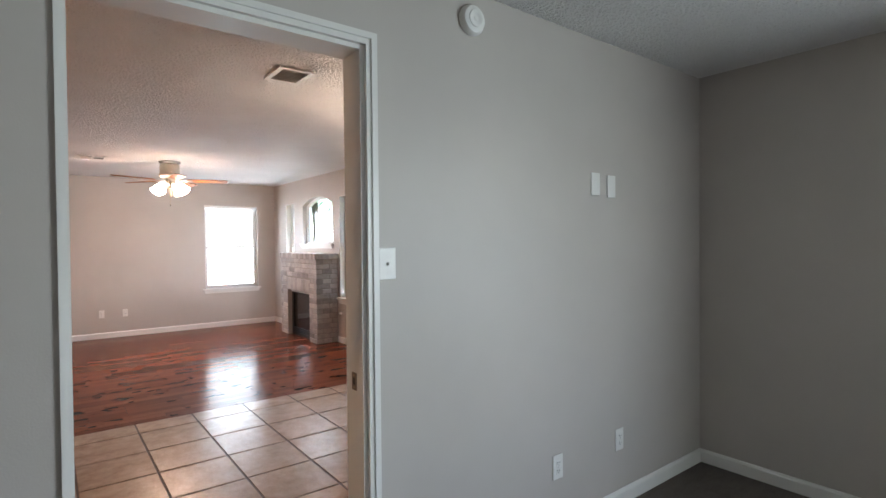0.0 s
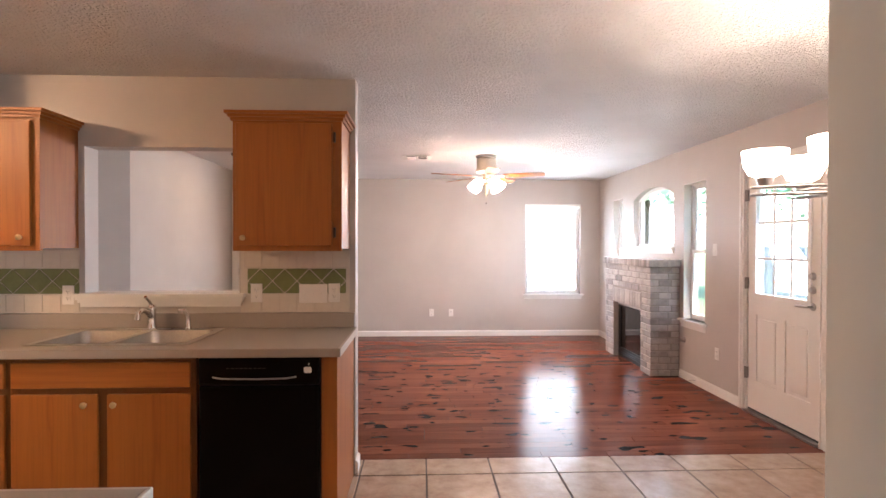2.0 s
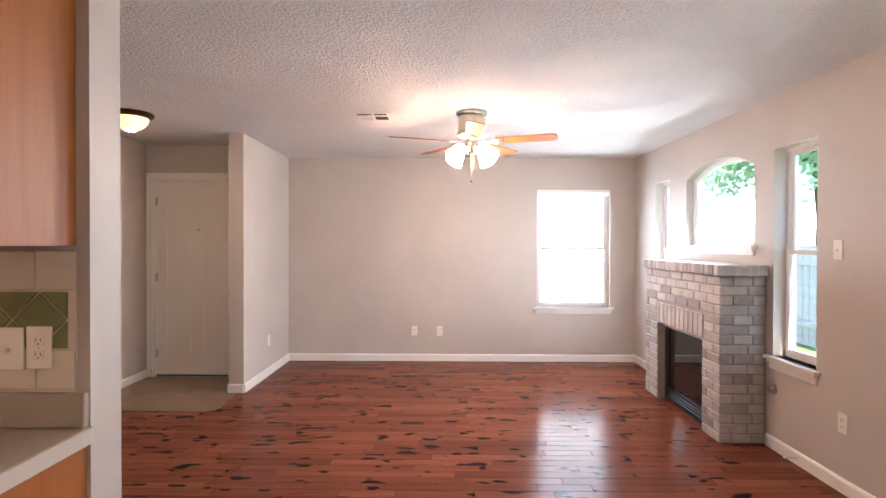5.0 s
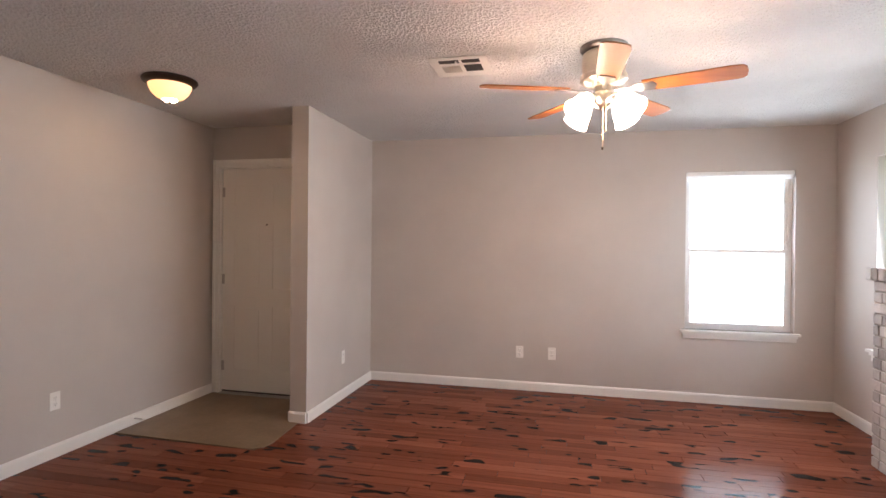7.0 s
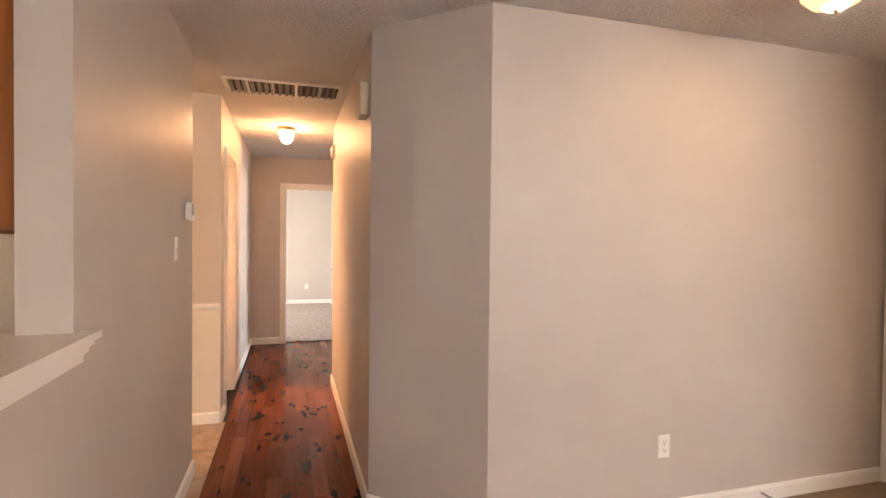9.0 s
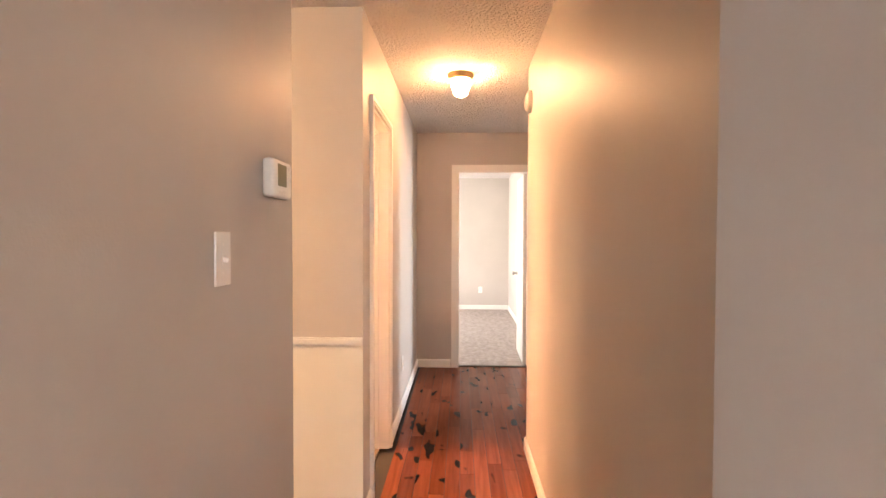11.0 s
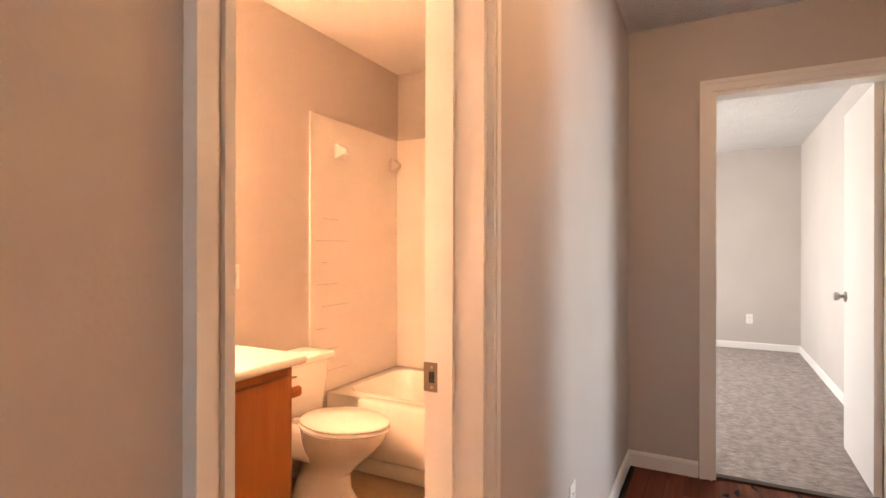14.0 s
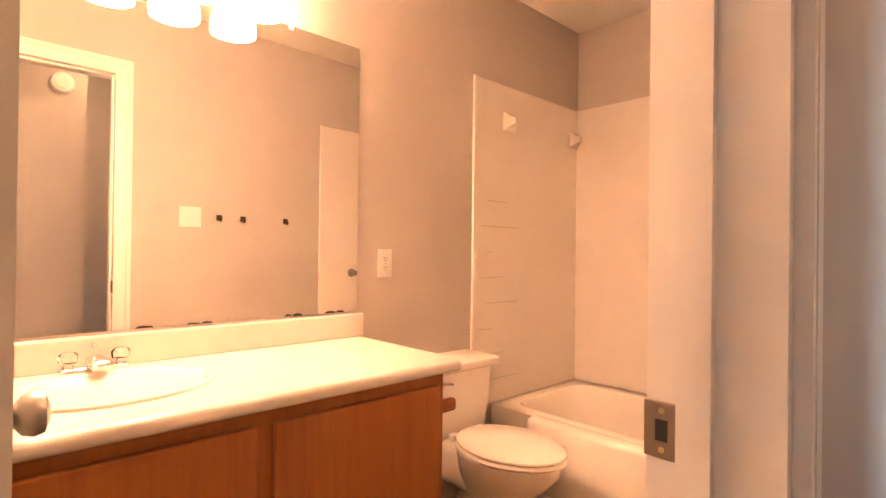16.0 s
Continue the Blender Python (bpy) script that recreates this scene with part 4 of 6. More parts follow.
def kitchen_sink():
    x0, x1, y0, y1 = -0.982, -0.165, 3.895, 4.405
    ob = thing("kitchen_sink", ((x0 + x1) / 2, (y0 + y1) / 2, 0.914), "brushed steel double-bowl sink set in the worktop", "sink")
    bowls = [(-0.945, -0.60, 3.93, 4.325), (-0.555, -0.205, 3.93, 4.325)]
    ring = bmesh.new()
    cuts_x = [x0, bowls[0][0], bowls[0][1], bowls[1][0], bowls[1][1], x1]
    z0, z1 = 0.9145, 0.9195
    for a, b in zip(cuts_x, cuts_x[1:]):
        if (a, b) in [(q[0], q[1]) for q in bowls]:
            bx(ring, a, b, y0, bowls[0][2], z0, z1)
            bx(ring, a, b, bowls[0][3], y1, z0, z1)
        else:
            bx(ring, a, b, y0, y1, z0, z1)
    part("rim", ring, SINK_STEEL, ob)
    for a, b, c, d in bowls:
        bm = bmesh.new()
        n = 9
        loops = []
        for inset, z in ((0, 0.918), (0.004, 0.90), (0.012, 0.80), (0.03, 0.762), (0.07, 0.755)):
            pts = []
            r = 0.05
            for cx, cy, a0 in ((b - inset - r, d - inset - r, 0), (a + inset + r, d - inset - r, 90), (a + inset + r, c + inset + r, 180), (b - inset - r, c + inset + r, 270)):
                for k in range(6):
                    t = radians(a0 + 18 * k)
                    pts.append(bm.verts.new((cx + r * math.cos(t), cy + r * math.sin(t), z)))
            loops.append(pts)
        m = len(loops[0])
        for p, q in zip(loops, loops[1:]):
            for k in range(m):
                bm.faces.new((p[k], p[(k + 1) % m], q[(k + 1) % m], q[k]))
        bm.faces.new(loops[-1])
        bowl = part("bowl", bm, SINK_STEEL, ob, "", True)
        part("drain", lathe([(0.0, 0.757), (0.03, 0.757), (0.042, 0.7585), (0.044, 0.756)], 20, ((a + b) / 2, (c + d) / 2, 0)), CHROME, bowl, "round drain", True)
    f = thing("tap", (-0.585, 4.365, 0.9195), "chrome single-lever kitchen tap behind the sink", "tap")
    tx = -0.585
    part("deck_plate", rbox(tx - 0.125, tx + 0.125, 4.335, 4.395, 0.9197, 0.929, 0.004, 2), CHROME, f)
    part("body", lathe([(0.028, 0.929), (0.024, 0.94), (0.021, 0.99), (0.023, 1.03), (0.024, 1.052), (0.017, 1.066), (0.0, 1.069)], 22, (tx, 4.365, 0)), CHROME, f, "", True)
    part("spout", tube([(tx, 4.355, 0.995), (tx - 0.004, 4.31, 1.035), (tx - 0.008, 4.265, 1.045), (tx - 0.010, 4.235, 1.03), (tx - 0.011, 4.225, 0.995)], 0.0155, 14), CHROME, f, "", True)
    part("lever", tube([(tx, 4.365, 1.06), (tx - 0.006, 4.348, 1.088), (tx - 0.014, 4.318, 1.118)], 0.009, 10), CHROME, f, "", True)
    s = thing("sprayer", (-0.375, 4.365, 0.9195), "chrome side sprayer beside the tap", "sprayer")
    part("base", lathe([(0.021, 0.92), (0.018, 0.932), (0.014, 0.94), (0.013, 0.985), (0.0, 0.986)], 18, (-0.375, 4.365, 0)), CHROME, s, "", True)
    part("head", tube([(-0.375, 4.365, 0.97), (-0.377, 4.36, 1.01), (-0.392, 4.345, 1.035), (-0.415, 4.325, 1.032)], 0.013, 10), CHROME, s, "", True)


kitchen_sink()


def passthrough():
    ob = thing("sill_passthrough", (-0.55, SY0, 1.10), "white moulded sill of the kitchen pass-through", "sill")
    ob["kind"] = "structure"
    x0, x1 = -1.075, -0.062
    part("stool", boxes((-1.023, -0.107, SY0 - 0.001, SY1 + 0.001, 1.102, 1.125), (x0, x1, SY0 - 0.05, SY0 - 0.0012, 1.105, 1.125), (x0, x1, SY1 + 0.0012, SY1 + 0.05, 1.105, 1.125)), TRIM, ob)
    for s, f in ((-1, SY0), (1, SY1)):
        rows = []
        for o, za, zb, e in ((0.036, 1.088, 1.1045, 0.012), (0.026, 1.07, 1.0875, 0.02), (0.016, 1.045, 1.0695, 0.03)):
            a, b = sorted((f + s * 0.0012, f + s * o))
            rows.append((x0 + e, x1 - e, a, b, za, zb))
        part("apron", boxes(*rows), TRIM, ob)


passthrough()


def splash_tiles():
    """Cream square tiles with a band of green lozenges over the worktop."""
    ob = thing("tile_splashback", (0.2, SY0, 1.0), "cream tile splashback with a green lozenge band", "splashback")
    ob["kind"] = "structure"
    y1, y0 = SY0 - 0.0005, SY0 - 0.008
    meshes = {}

    def tile(key, bm, mat, at, nm):
        if key not in meshes:
            meshes[key] = to_mesh(nm, bm, mat)
        else:
            bm.free()
        t = new(nm, meshes[key])
        t.parent = ob
        t.location = Vector(at) - ORIGIN[ob.name]
    s = 0.1065
    for xa, xb in ((-0.095, 0.565), (-1.83, -1.055)):
        part("bed", boxes((xa, xb, y1 - 0.004, y1, 1.0065, 1.386)), CREAM_TILE, ob)
        n = int((xb - xa) / s)
        for k in range(n):
            x = xb - (k + 1) * s
            for z in (1.2795,):
                tile("sq", rbox(0.0015, s - 0.0015, -0.004, 0, 0.0015, s - 0.0015, 0.0015, 1), CREAM_TILE, (x, y1 - 0.004, z), "tile")
            tile("sq", rbox(0.0015, s - 0.0015, -0.004, 0, 0.0015, s - 0.0015, 0.0015, 1), CREAM_TILE, (x, y1 - 0.004, 1.0135), "tile")
        # lozenges
        h = 0.1505
        za, zb = 1.1245, 1.1245 + h
        g = 0.0035
        sx, ex = (xa + 0.042, xb - 0.022) if xa > -1 else (xa, xb - 0.002)
        m = int(round((ex - sx) / h))
        st = (ex - sx) / m
        rot = Matrix(((1, 0, 0, 0), (0, 0, -1, 0), (0, 1, 0, 0), (0, 0, 0, 1)))
        for k in range(m):
            cx = sx + (k + 0.5) * st
            hw, hh = st / 2 - g, h / 2 - g
            tile("loz%.3f" % st, turned(prism([(-hw, 0), (0, -hh), (hw, 0), (0, hh)], 0, 0.0045), rot), GREEN, (cx, y1 - 0.004, za + h / 2), "green_tile")
        for k in range(m + 1):
            cx = sx + k * st
            hw = st / 2 - g
            lo = 0 if k == 0 else -hw
            hi = 0 if k == m else hw
            up = [(lo, 0), (hi, 0), (0, h / 2 - g)] if lo and hi else [(lo, 0), (hi, 0), (0, h / 2 - g)]
            key = (k == 0, k == m, "%.3f" % st)
            tile(("up",) + key, turned(prism(up, 0, 0.0045), rot), GREEN, (cx, y1 - 0.004, za), "green_tile")
            dn = [(lo, 0), (0, -(h / 2 - g)), (hi, 0)]
            tile(("dn",) + key, turned(prism(dn, 0, 0.0045), rot), GREEN, (cx, y1 - 0.004, zb), "green_tile")


splash_tiles()

# ---- plates on the walls: built facing -y at the origin ----


def plate(name, w, h, kind, label, category):
    ob = thing(name, (0, 0, 0), label, category, group="wall plates")
    p = part("plate", rbox(-w / 2, w / 2, -0.006, -0.0005, -h / 2, h / 2, 0.003, 2), PLASTIC, ob)
    n = max(1, int(round(w / 0.0585)) - 0) if kind in ("switch", "mixed") else 1
    xs = [0.0] if n == 1 else [(-(n - 1) / 2 + k) * 0.046 for k in range(n)]
    for x in xs:
        if kind == "switch" or kind == "mixed":
            part("slot", boxes((x - 0.005, x + 0.005, -0.0068, -0.0058, -0.012, 0.012)), TRIM, p)
            part("toggle", turned(rbox(x - 0.004, x + 0.004, -0.018, -0.004, -0.005, 0.005, 0.002, 1), Matrix.Rotation(radians(12), 4, "X")), PLASTIC, p, "white toggle")
            for z in (-0.030, 0.030):
                part("screw", lathe([(0.0025, -0.0066), (0.0025, -0.005)], 8, (x, 0, z), "y"), PLASTIC, p)
        elif kind == "outlet":
            for z in (-0.019, 0.019):
                r = part("receptacle", rbox(-0.016, 0.016, -0.0082, -0.005, z - 0.014, z + 0.014, 0.002, 1), PLASTIC, p)
                part("slots", boxes((-0.008, -0.0055, -0.0088, -0.0075, z - 0.002, z + 0.007), (0.0055, 0.008, -0.0088, -0.0075, z - 0.002, z + 0.006), (-0.002, 0.002, -0.0088, -0.0075, z - 0.010, z - 0.006)), PLASTIC_DK, p, "dark slots")
            part("screw", lathe([(0.0025, -0.0066), (0.0025, -0.005)], 8, (0, 0, 0), "y"), STEEL, p)
    return ob


OUT = plate("outlet", 0.07, 0.115, "outlet", "white duplex outlet on the painted wall", "outlet")
SWI = plate("light_switch", 0.07, 0.115, "switch", "white toggle light switch on the painted wall", "light switch")
SW2 = plate("light_switch", 0.116, 0.115, "switch", "white double light switch beside the bathroom door", "light switch")
SW3 = plate("light_switch", 0.172, 0.115, "switch", "white triple light switch on the tile splashback", "light switch")
BLK = plate("blank_plate", 0.07, 0.115, "none", "white blank cover plate on the painted wall", "cover plate")
OUT.matrix_basis = pose(1.16, FY, 0.365)
SWI.matrix_basis = pose(1.487, RY0, 1.343)
SW2.matrix_basis = pose(-4.835, HL - 0.12, 1.315)
SW3.matrix_basis = pose(0.345, SY0 - 0.009, 1.123)
BLK.matrix_basis = pose(2.722, RY0, 1.705)
copy_thing(BLK, pose(2.857, RY0, 1.70))
for m in (pose(1.463, FY, 0.363), pose(2.42, RY0, 0.345), pose(2.922, RY0, 0.356), pose(0.002, SY0 - 0.009, 1.127), pose(0.472, SY0 - 0.009, 1.127), pose(-1.115, SY0 - 0.009, 1.117),
          pose(EX, 6.02, 0.393, 0, 0, -90), pose(-1.603, 6.93, 0.36, 0, 0, 90), pose(-0.36, 8.58, 0.37, 0, 0, 90), pose(-5.23, HL, 0.366, 0, 0, 180), pose(-10.80, 5.45, 0.37, 0, 0, 90),
          pose(-5.139, 3.085, 1.085, 0, 0, 180)):
    copy_thing(OUT, m)
for m in (pose(EX, 6.065, 1.378, 0, 0, -90), pose(-2.265, SY1, 1.325, 0, 0, 180)):
    copy_thing(SWI, m)
# ---- living room ----


def fireplace():
    """Painted brick surround with a soldier course, a rowlock mantel and a black gas firebox."""
    x0, x1, y0, y1, top = 3.48, EX - 0.001, 6.73, 8.09, 1.185
    fy0, fy1, fz = 6.99, 7.815, 0.70
    ob = thing("fireplace", (x1, (y0 + y1) / 2, 0), "whitewashed brick fireplace with a black gas firebox", "fireplace")
    j = 0.008
    part("mortar", boxes((x0 + j, x1, y0 + j, fy0, 0, top), (x0 + j, x1, fy1, y1 - j, 0, top), (x0 + j, x1, fy0, fy1, fz, top), (x0 + 0.10, x1, fy0, fy1, 0, fz)), MORTAR, ob)
    kinds = {}

    def brick(size, at):
        key = tuple(round(s, 3) for s in size)
        if key not in kinds:
            kinds[key] = to_mesh("brick", rbox(0, size[0], 0, size[1], 0, size[2], 0.004, 1), BRICK)
        b = new("brick", kinds[key])
        b.parent = ob
        b.location = Vector(at) - ORIGIN[ob.name] + Vector((random.uniform(-0.002, 0.001), 0, 0))
    ch, n = top / 17, 17
    g = 0.009
    for c in range(n):
        z = c * ch + g / 2
        h = ch - g
        in_open = z < fz - 0.01
        soldier = fz <= z + h and z < fz + 0.19
        spans = [(y0, fy0), (fy1, y1)] if in_open else ([(y0, fy0 - 0.02), (fy1 + 0.02, y1)] if soldier else [(y0, y1)])
        for a, b in spans:
            # corner bricks turn the other way on every second course
            if c % 2:
                a, b = (a + 0.091 if a == y0 else a), (b - 0.091 if b == y1 else b)
            y = a
            first = True
            while y < b - 0.02:
                L = 0.205
                if first and c % 2 == 0:
                    L = 0.19
                first = False
                e = min(y + L, b)
                if b - e < 0.05:
                    e = b
                brick((0.09, e - y - g, h), (x0, y + g / 2, z))
                y = e
        # returns on both sides
        for ys in (y0, y1 - 0.09):
            x = x0 if c % 2 else x0 + 0.095
            first = True
            while x < x1 - 0.02:
                L = 0.14 if (first and c % 2 == 0) else 0.2
                first = False
                e = min(x + L, x1)
                brick((e - x - g, 0.09, h), (x + g / 2 - 0.004, ys + (0.001 if ys == y0 else -0.001), z))
                x = e
    k = int((fy1 - fy0 + 0.04) / 0.076)
    w = (fy1 - fy0 + 0.04) / k
    for q in range(k):
        brick((0.09, w - g, 0.19 - g), (x0 - 0.002, fy0 - 0.02 + q * w + g / 2, fz + g / 2))
    # side bricks of the opening
    for c in range(10):
        brick((0.095, 0.012, ch - g), (x0 + 0.09, fy0 - 0.006, c * ch + g / 2))
        brick((0.095, 0.012, ch - g), (x0 + 0.09, fy1 - 0.006, c * ch + g / 2))
    # rowlock mantel, proud of the face
    k = 21
    w = (y1 - y0 + 0.06) / k
    part("mantel_bed", boxes((x0 - 0.02, x1, y0 - 0.022, y1 + 0.022, 1.187, 1.255)), MORTAR, ob)
    for q in range(k):
        brick((0.20, w - 0.007, 0.078), (x0 - 0.032, y0 - 0.03 + q * w + 0.0035, 1.187))
        if q in (0, k - 1):
            brick((0.15, w - 0.007, 0.078), (x0 + 0.171, y0 - 0.03 + q * w + 0.0035, 1.187))
    for q in range(1, k - 1):
        brick((0.15, w - 0.007, 0.076), (x0 + 0.171, y0 - 0.03 + q * w + 0.0035, 1.187))
    fb = part("firebox", boxes((x0 + 0.07, x0 + 0.10, fy0 + 0.006, fy1 - 0.006, 0.0, 0.12), (x0 + 0.07, x0 + 0.10, fy0 + 0.006, fy1 - 0.006, fz - 0.05, fz - 0.002), (x0 + 0.07, x0 + 0.10, fy0 + 0.006, fy0 + 0.06, 0.12, fz - 0.05), (x0 + 0.07, x0 + 0.10, fy1 - 0.06, fy1 - 0.006, 0.12, fz - 0.05)), BLACK_MATT, ob, "black metal firebox front")
    part("glass_door", boxes((x0 + 0.083, x0 + 0.087, fy0 + 0.06, fy1 - 0.06, 0.12, fz - 0.05)), DARK_GLASS, fb, "dark glossy glass")
    for z in (0.035, 0.06, 0.085):
        part("louvre", rbox(x0 + 0.058, x0 + 0.0695, fy0 + 0.03, fy1 - 0.03, z, z + 0.014, 0.003, 1), BLACK, fb)
    part("top_trim", rbox(x0 + 0.055, x0 + 0.0695, fy0 + 0.01, fy1 - 0.01, fz - 0.035, fz - 0.015, 0.003, 1), STEEL, fb, "thin steel trim")


fireplace()
gv = thing("gas_valve", (EX, 6.64, 0.415), "brushed metal gas valve cover on the wall", "valve")
part("rose", lathe([(0.0, -0.012), (0.03, -0.01), (0.034, -0.001), (0.034, 0.0)], 22, (EX, 6.64, 0.415), "x"), STEEL, gv, "", True)
part("stem", lathe([(0.0, -0.040), (0.018, -0.039), (0.022, -0.034), (0.022, -0.012)], 18, (EX, 6.64, 0.415), "x"), STEEL, gv, "steel key socket", True)


def door_stop(at, way):
    ob = thing("door_stop", at, "spring door stop screwed to the baseboard", "door stop")
    a = Vector(at)
    w = Vector(way)
    part("spring", tube([a, a + w * 0.07], 0.005, 8), STEEL, ob)
    part("tip", tube([a + w * 0.0705, a + w * 0.085], 0.007, 8), PLASTIC, ob, "white rubber tip")


door_stop((EX - 0.015, 6.38, 0.05), (-1, 0, 0))
door_stop((-1.588, 7.55, 0.05), (1, 0, 0))


def ceiling_fan():
    cx, cy = 1.745, 7.14
    ob = thing("ceiling_fan", (cx, cy, H), "brushed nickel ceiling fan with five brown blades and lit glass shades", "ceiling fan")
    c = (cx, cy, 0)
    part("canopy", lathe([(0.0, H), (0.122, H), (0.124, H - 0.012), (0.118, H - 0.022), (0.095, H - 0.03)], 30, c), DARK_NICKEL, ob, "", True)
    part("motor_housing", lathe([(0.095, H - 0.028), (0.108, H - 0.04), (0.112, H - 0.06), (0.112, H - 0.15), (0.122, H - 0.158), (0.122, H - 0.182), (0.10, H - 0.20), (0.07, H - 0.21), (0.0, H - 0.21)], 32, c), NICKEL, ob, "", True)
    part("switch_housing", lathe([(0.045, H - 0.21), (0.042, H - 0.24), (0.055, H - 0.255), (0.06, H - 0.285), (0.045, H - 0.315), (0.012, H - 0.335), (0.0, H - 0.336)], 26, c), NICKEL, ob, "", True)
    zb = H - 0.236
    for k in range(5):
        a = radians(-90 + 72 * k)
        m = Matrix.Translation((cx, cy, zb)) @ Matrix.Rotation(a, 4, "Z") @ Matrix.Rotation(radians(-11), 4, "X")
        pts = [(0.20, -0.052), (0.30, -0.058), (0.60, -0.066), (0.645, -0.060), (0.66, -0.04), (0.665, 0.0), (0.66, 0.04), (0.645, 0.060), (0.60, 0.066), (0.30, 0.058), (0.20, 0.052)]
        blade = part("blade", turned(prism(pts, 0, 0.007), m), BLADE, ob)
        iron = joined(prism([(0.06, -0.012), (0.15, -0.016), (0.18, -0.042), (0.25, -0.040), (0.265, 0.0), (0.25, 0.040), (0.18, 0.042), (0.15, 0.016), (0.06, 0.012)], -0.006, -0.0005))
        part("blade_iron", turned(iron, m), STEEL, blade, "brushed nickel bracket")
    for k in range(4):
        a = radians(45 + 90 * k)
        u = Vector((math.cos(a), math.sin(a), 0))
        p = Vector((cx, cy, H - 0.275))
        arm = part("lamp_arm", tube([p + u * 0.04, p + u * 0.09 + Vector((0, 0, 0.006)), p + u * 0.122 + Vector((0, 0, -0.012))], 0.012, 10), STEEL, ob, "", True)
        m = Matrix.Translation(p + u * 0.108 + Vector((0, 0, -0.004))) @ Matrix.Rotation(a, 4, "Z") @ Matrix.Rotation(radians(-44), 4, "Y") @ Matrix.Scale(1.15, 4)
        sh = turned(lathe([(0.018, 0.0), (0.030, -0.012), (0.044, -0.045), (0.052, -0.085), (0.062, -0.112), (0.060, -0.112), (0.049, -0.085), (0.040, -0.045), (0.026, -0.014), (0.0, -0.008)], 26), m)
        part("shade", sh, FROST, arm, "glowing frosted glass bell shade", True)
        bulb("fan_bulb", (p + u * 0.215 + Vector((0, 0, -0.125))), 1.5, (1.0, 0.64, 0.46))
    for dx, L in ((0.012, 0.14), (-0.004, 0.235)):
        ch = part("pull_chain", tube([(cx + dx, cy - 0.03, H - 0.30), (cx + dx, cy - 0.03, H - 0.30 - L)], 0.0018, 6), BRASS, ob, "thin pull chain")
        part("bob", lathe([(0.0, 0.006), (0.006, 0.002), (0.006, -0.008), (0.0, -0.014)], 10, (cx + dx, cy - 0.03, H - 0.305 - L)), BRONZE, ch)


ceiling_fan()


def ceiling_vent(name, x0, x1, y0, y1, label, slats, along="x", banks=1, mat=None, slat_mat=None):
    """A stamped metal register with tilted slats before a dark sheet that paints the duct's shade."""
    ob = thing(name, ((x0 + x1) / 2, (y0 + y1) / 2, H), label, "vent")
    b = 0.028
    part("backing", boxes((x0 + 0.01, x1 - 0.01, y0 + 0.01, y1 - 0.01, H - 0.003, H - 0.0005)), GREY_DARK, ob, "dark sheet for the unlit duct")
    rows = [(p, q, a, c, H - 0.014, H - 0.0032) for p, q, a, c in wall_boxes(x0, x1, y0, y1, [(x0 + b, x1 - b, y0 + b, y1 - b)])]
    part("frame", boxes(*rows), mat or TRIM, ob)
    if along == "x":
        st = (y1 - y0 - 2 * b) / slats
        for k in range(slats):
            y = y0 + b + st * (k + 0.5)
            m = Matrix.Translation((0, y, H - 0.009)) @ Matrix.Rotation(radians(35), 4, "X")
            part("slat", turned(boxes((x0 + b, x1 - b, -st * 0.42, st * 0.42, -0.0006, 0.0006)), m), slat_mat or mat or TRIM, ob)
    else:
        st = (x1 - x0 - 2 * b) / slats
        for k in range(slats):
            x = x0 + b + st * (k + 0.5)
            m = Matrix.Translation((x, 0, H - 0.009)) @ Matrix.Rotation(radians(35), 4, "Y")
            part("slat", turned(boxes((-st * 0.42, st * 0.42, y0 + b, y1 - b, -0.0006, 0.0006)), m), mat or TRIM, ob)
    for k in range(1, banks):
        if along == "x":
            x = x0 + (x1 - x0) * k / banks
            part("bar", boxes((x - 0.008, x + 0.008, y0 + b, y1 - b, H - 0.0145, H - 0.004)), mat or TRIM, ob)
        else:
            y = y0 + (y1 - y0) * k / banks
            part("bar", boxes((x0 + b, x1 - b, y - 0.008, y + 0.008, H - 0.0145, H - 0.004)), mat or TRIM, ob)
    return ob




def damper_vent():
    """A four-way register: two narrow slots, one open throat and one stamped face."""
    x0, x1, y0, y1 = 0.78, 1.115, 7.115, 7.435
    ob = thing("ceiling_vent", ((x0 + x1) / 2, (y0 + y1) / 2, H), "white metal vent with open dark slots in the ceiling", "vent")
    # Dark sheet behind the slots, coloured like an unlit duct.
    part("backing", boxes((x0 + 0.01, x1 - 0.01, y0 + 0.01, y1 - 0.01, H - 0.003, H - 0.0005)), GREY_DARK, ob, "dark sheet for the unlit duct")
    xm = (x0 + x1) / 2 + 0.01
    ya, yb, yc, yd = y0 + 0.045, y0 + 0.105, y0 + 0.13, y1 - 0.07
    part("frame", boxes(*[(p, q, a, c, H - 0.006, H - 0.0032) for p, q, a, c in wall_boxes(x0, x1, y0, y1, [(x0 + 0.05, xm - 0.008, ya, yb), (xm + 0.008, x1 - 0.045, ya, yb), (xm + 0.008, x1 - 0.045, yc, yd)])]), TRIM, ob)
    for k in range(9):
        y = yc + 0.006 + k * (yd - yc - 0.012) / 8
        part("slat", turned(boxes((x0 + 0.055, xm - 0.012, -0.0035, 0.0035, -0.0008, 0.0008)), Matrix.Translation((0, y, H - 0.0085)) @ Matrix.Rotation(radians(25), 4, "X")), TRIM, ob)
    part("damper_lever", boxes((xm - 0.03, xm - 0.02, ya + 0.02, ya + 0.05, H - 0.016, H - 0.0062)), TRIM, ob)


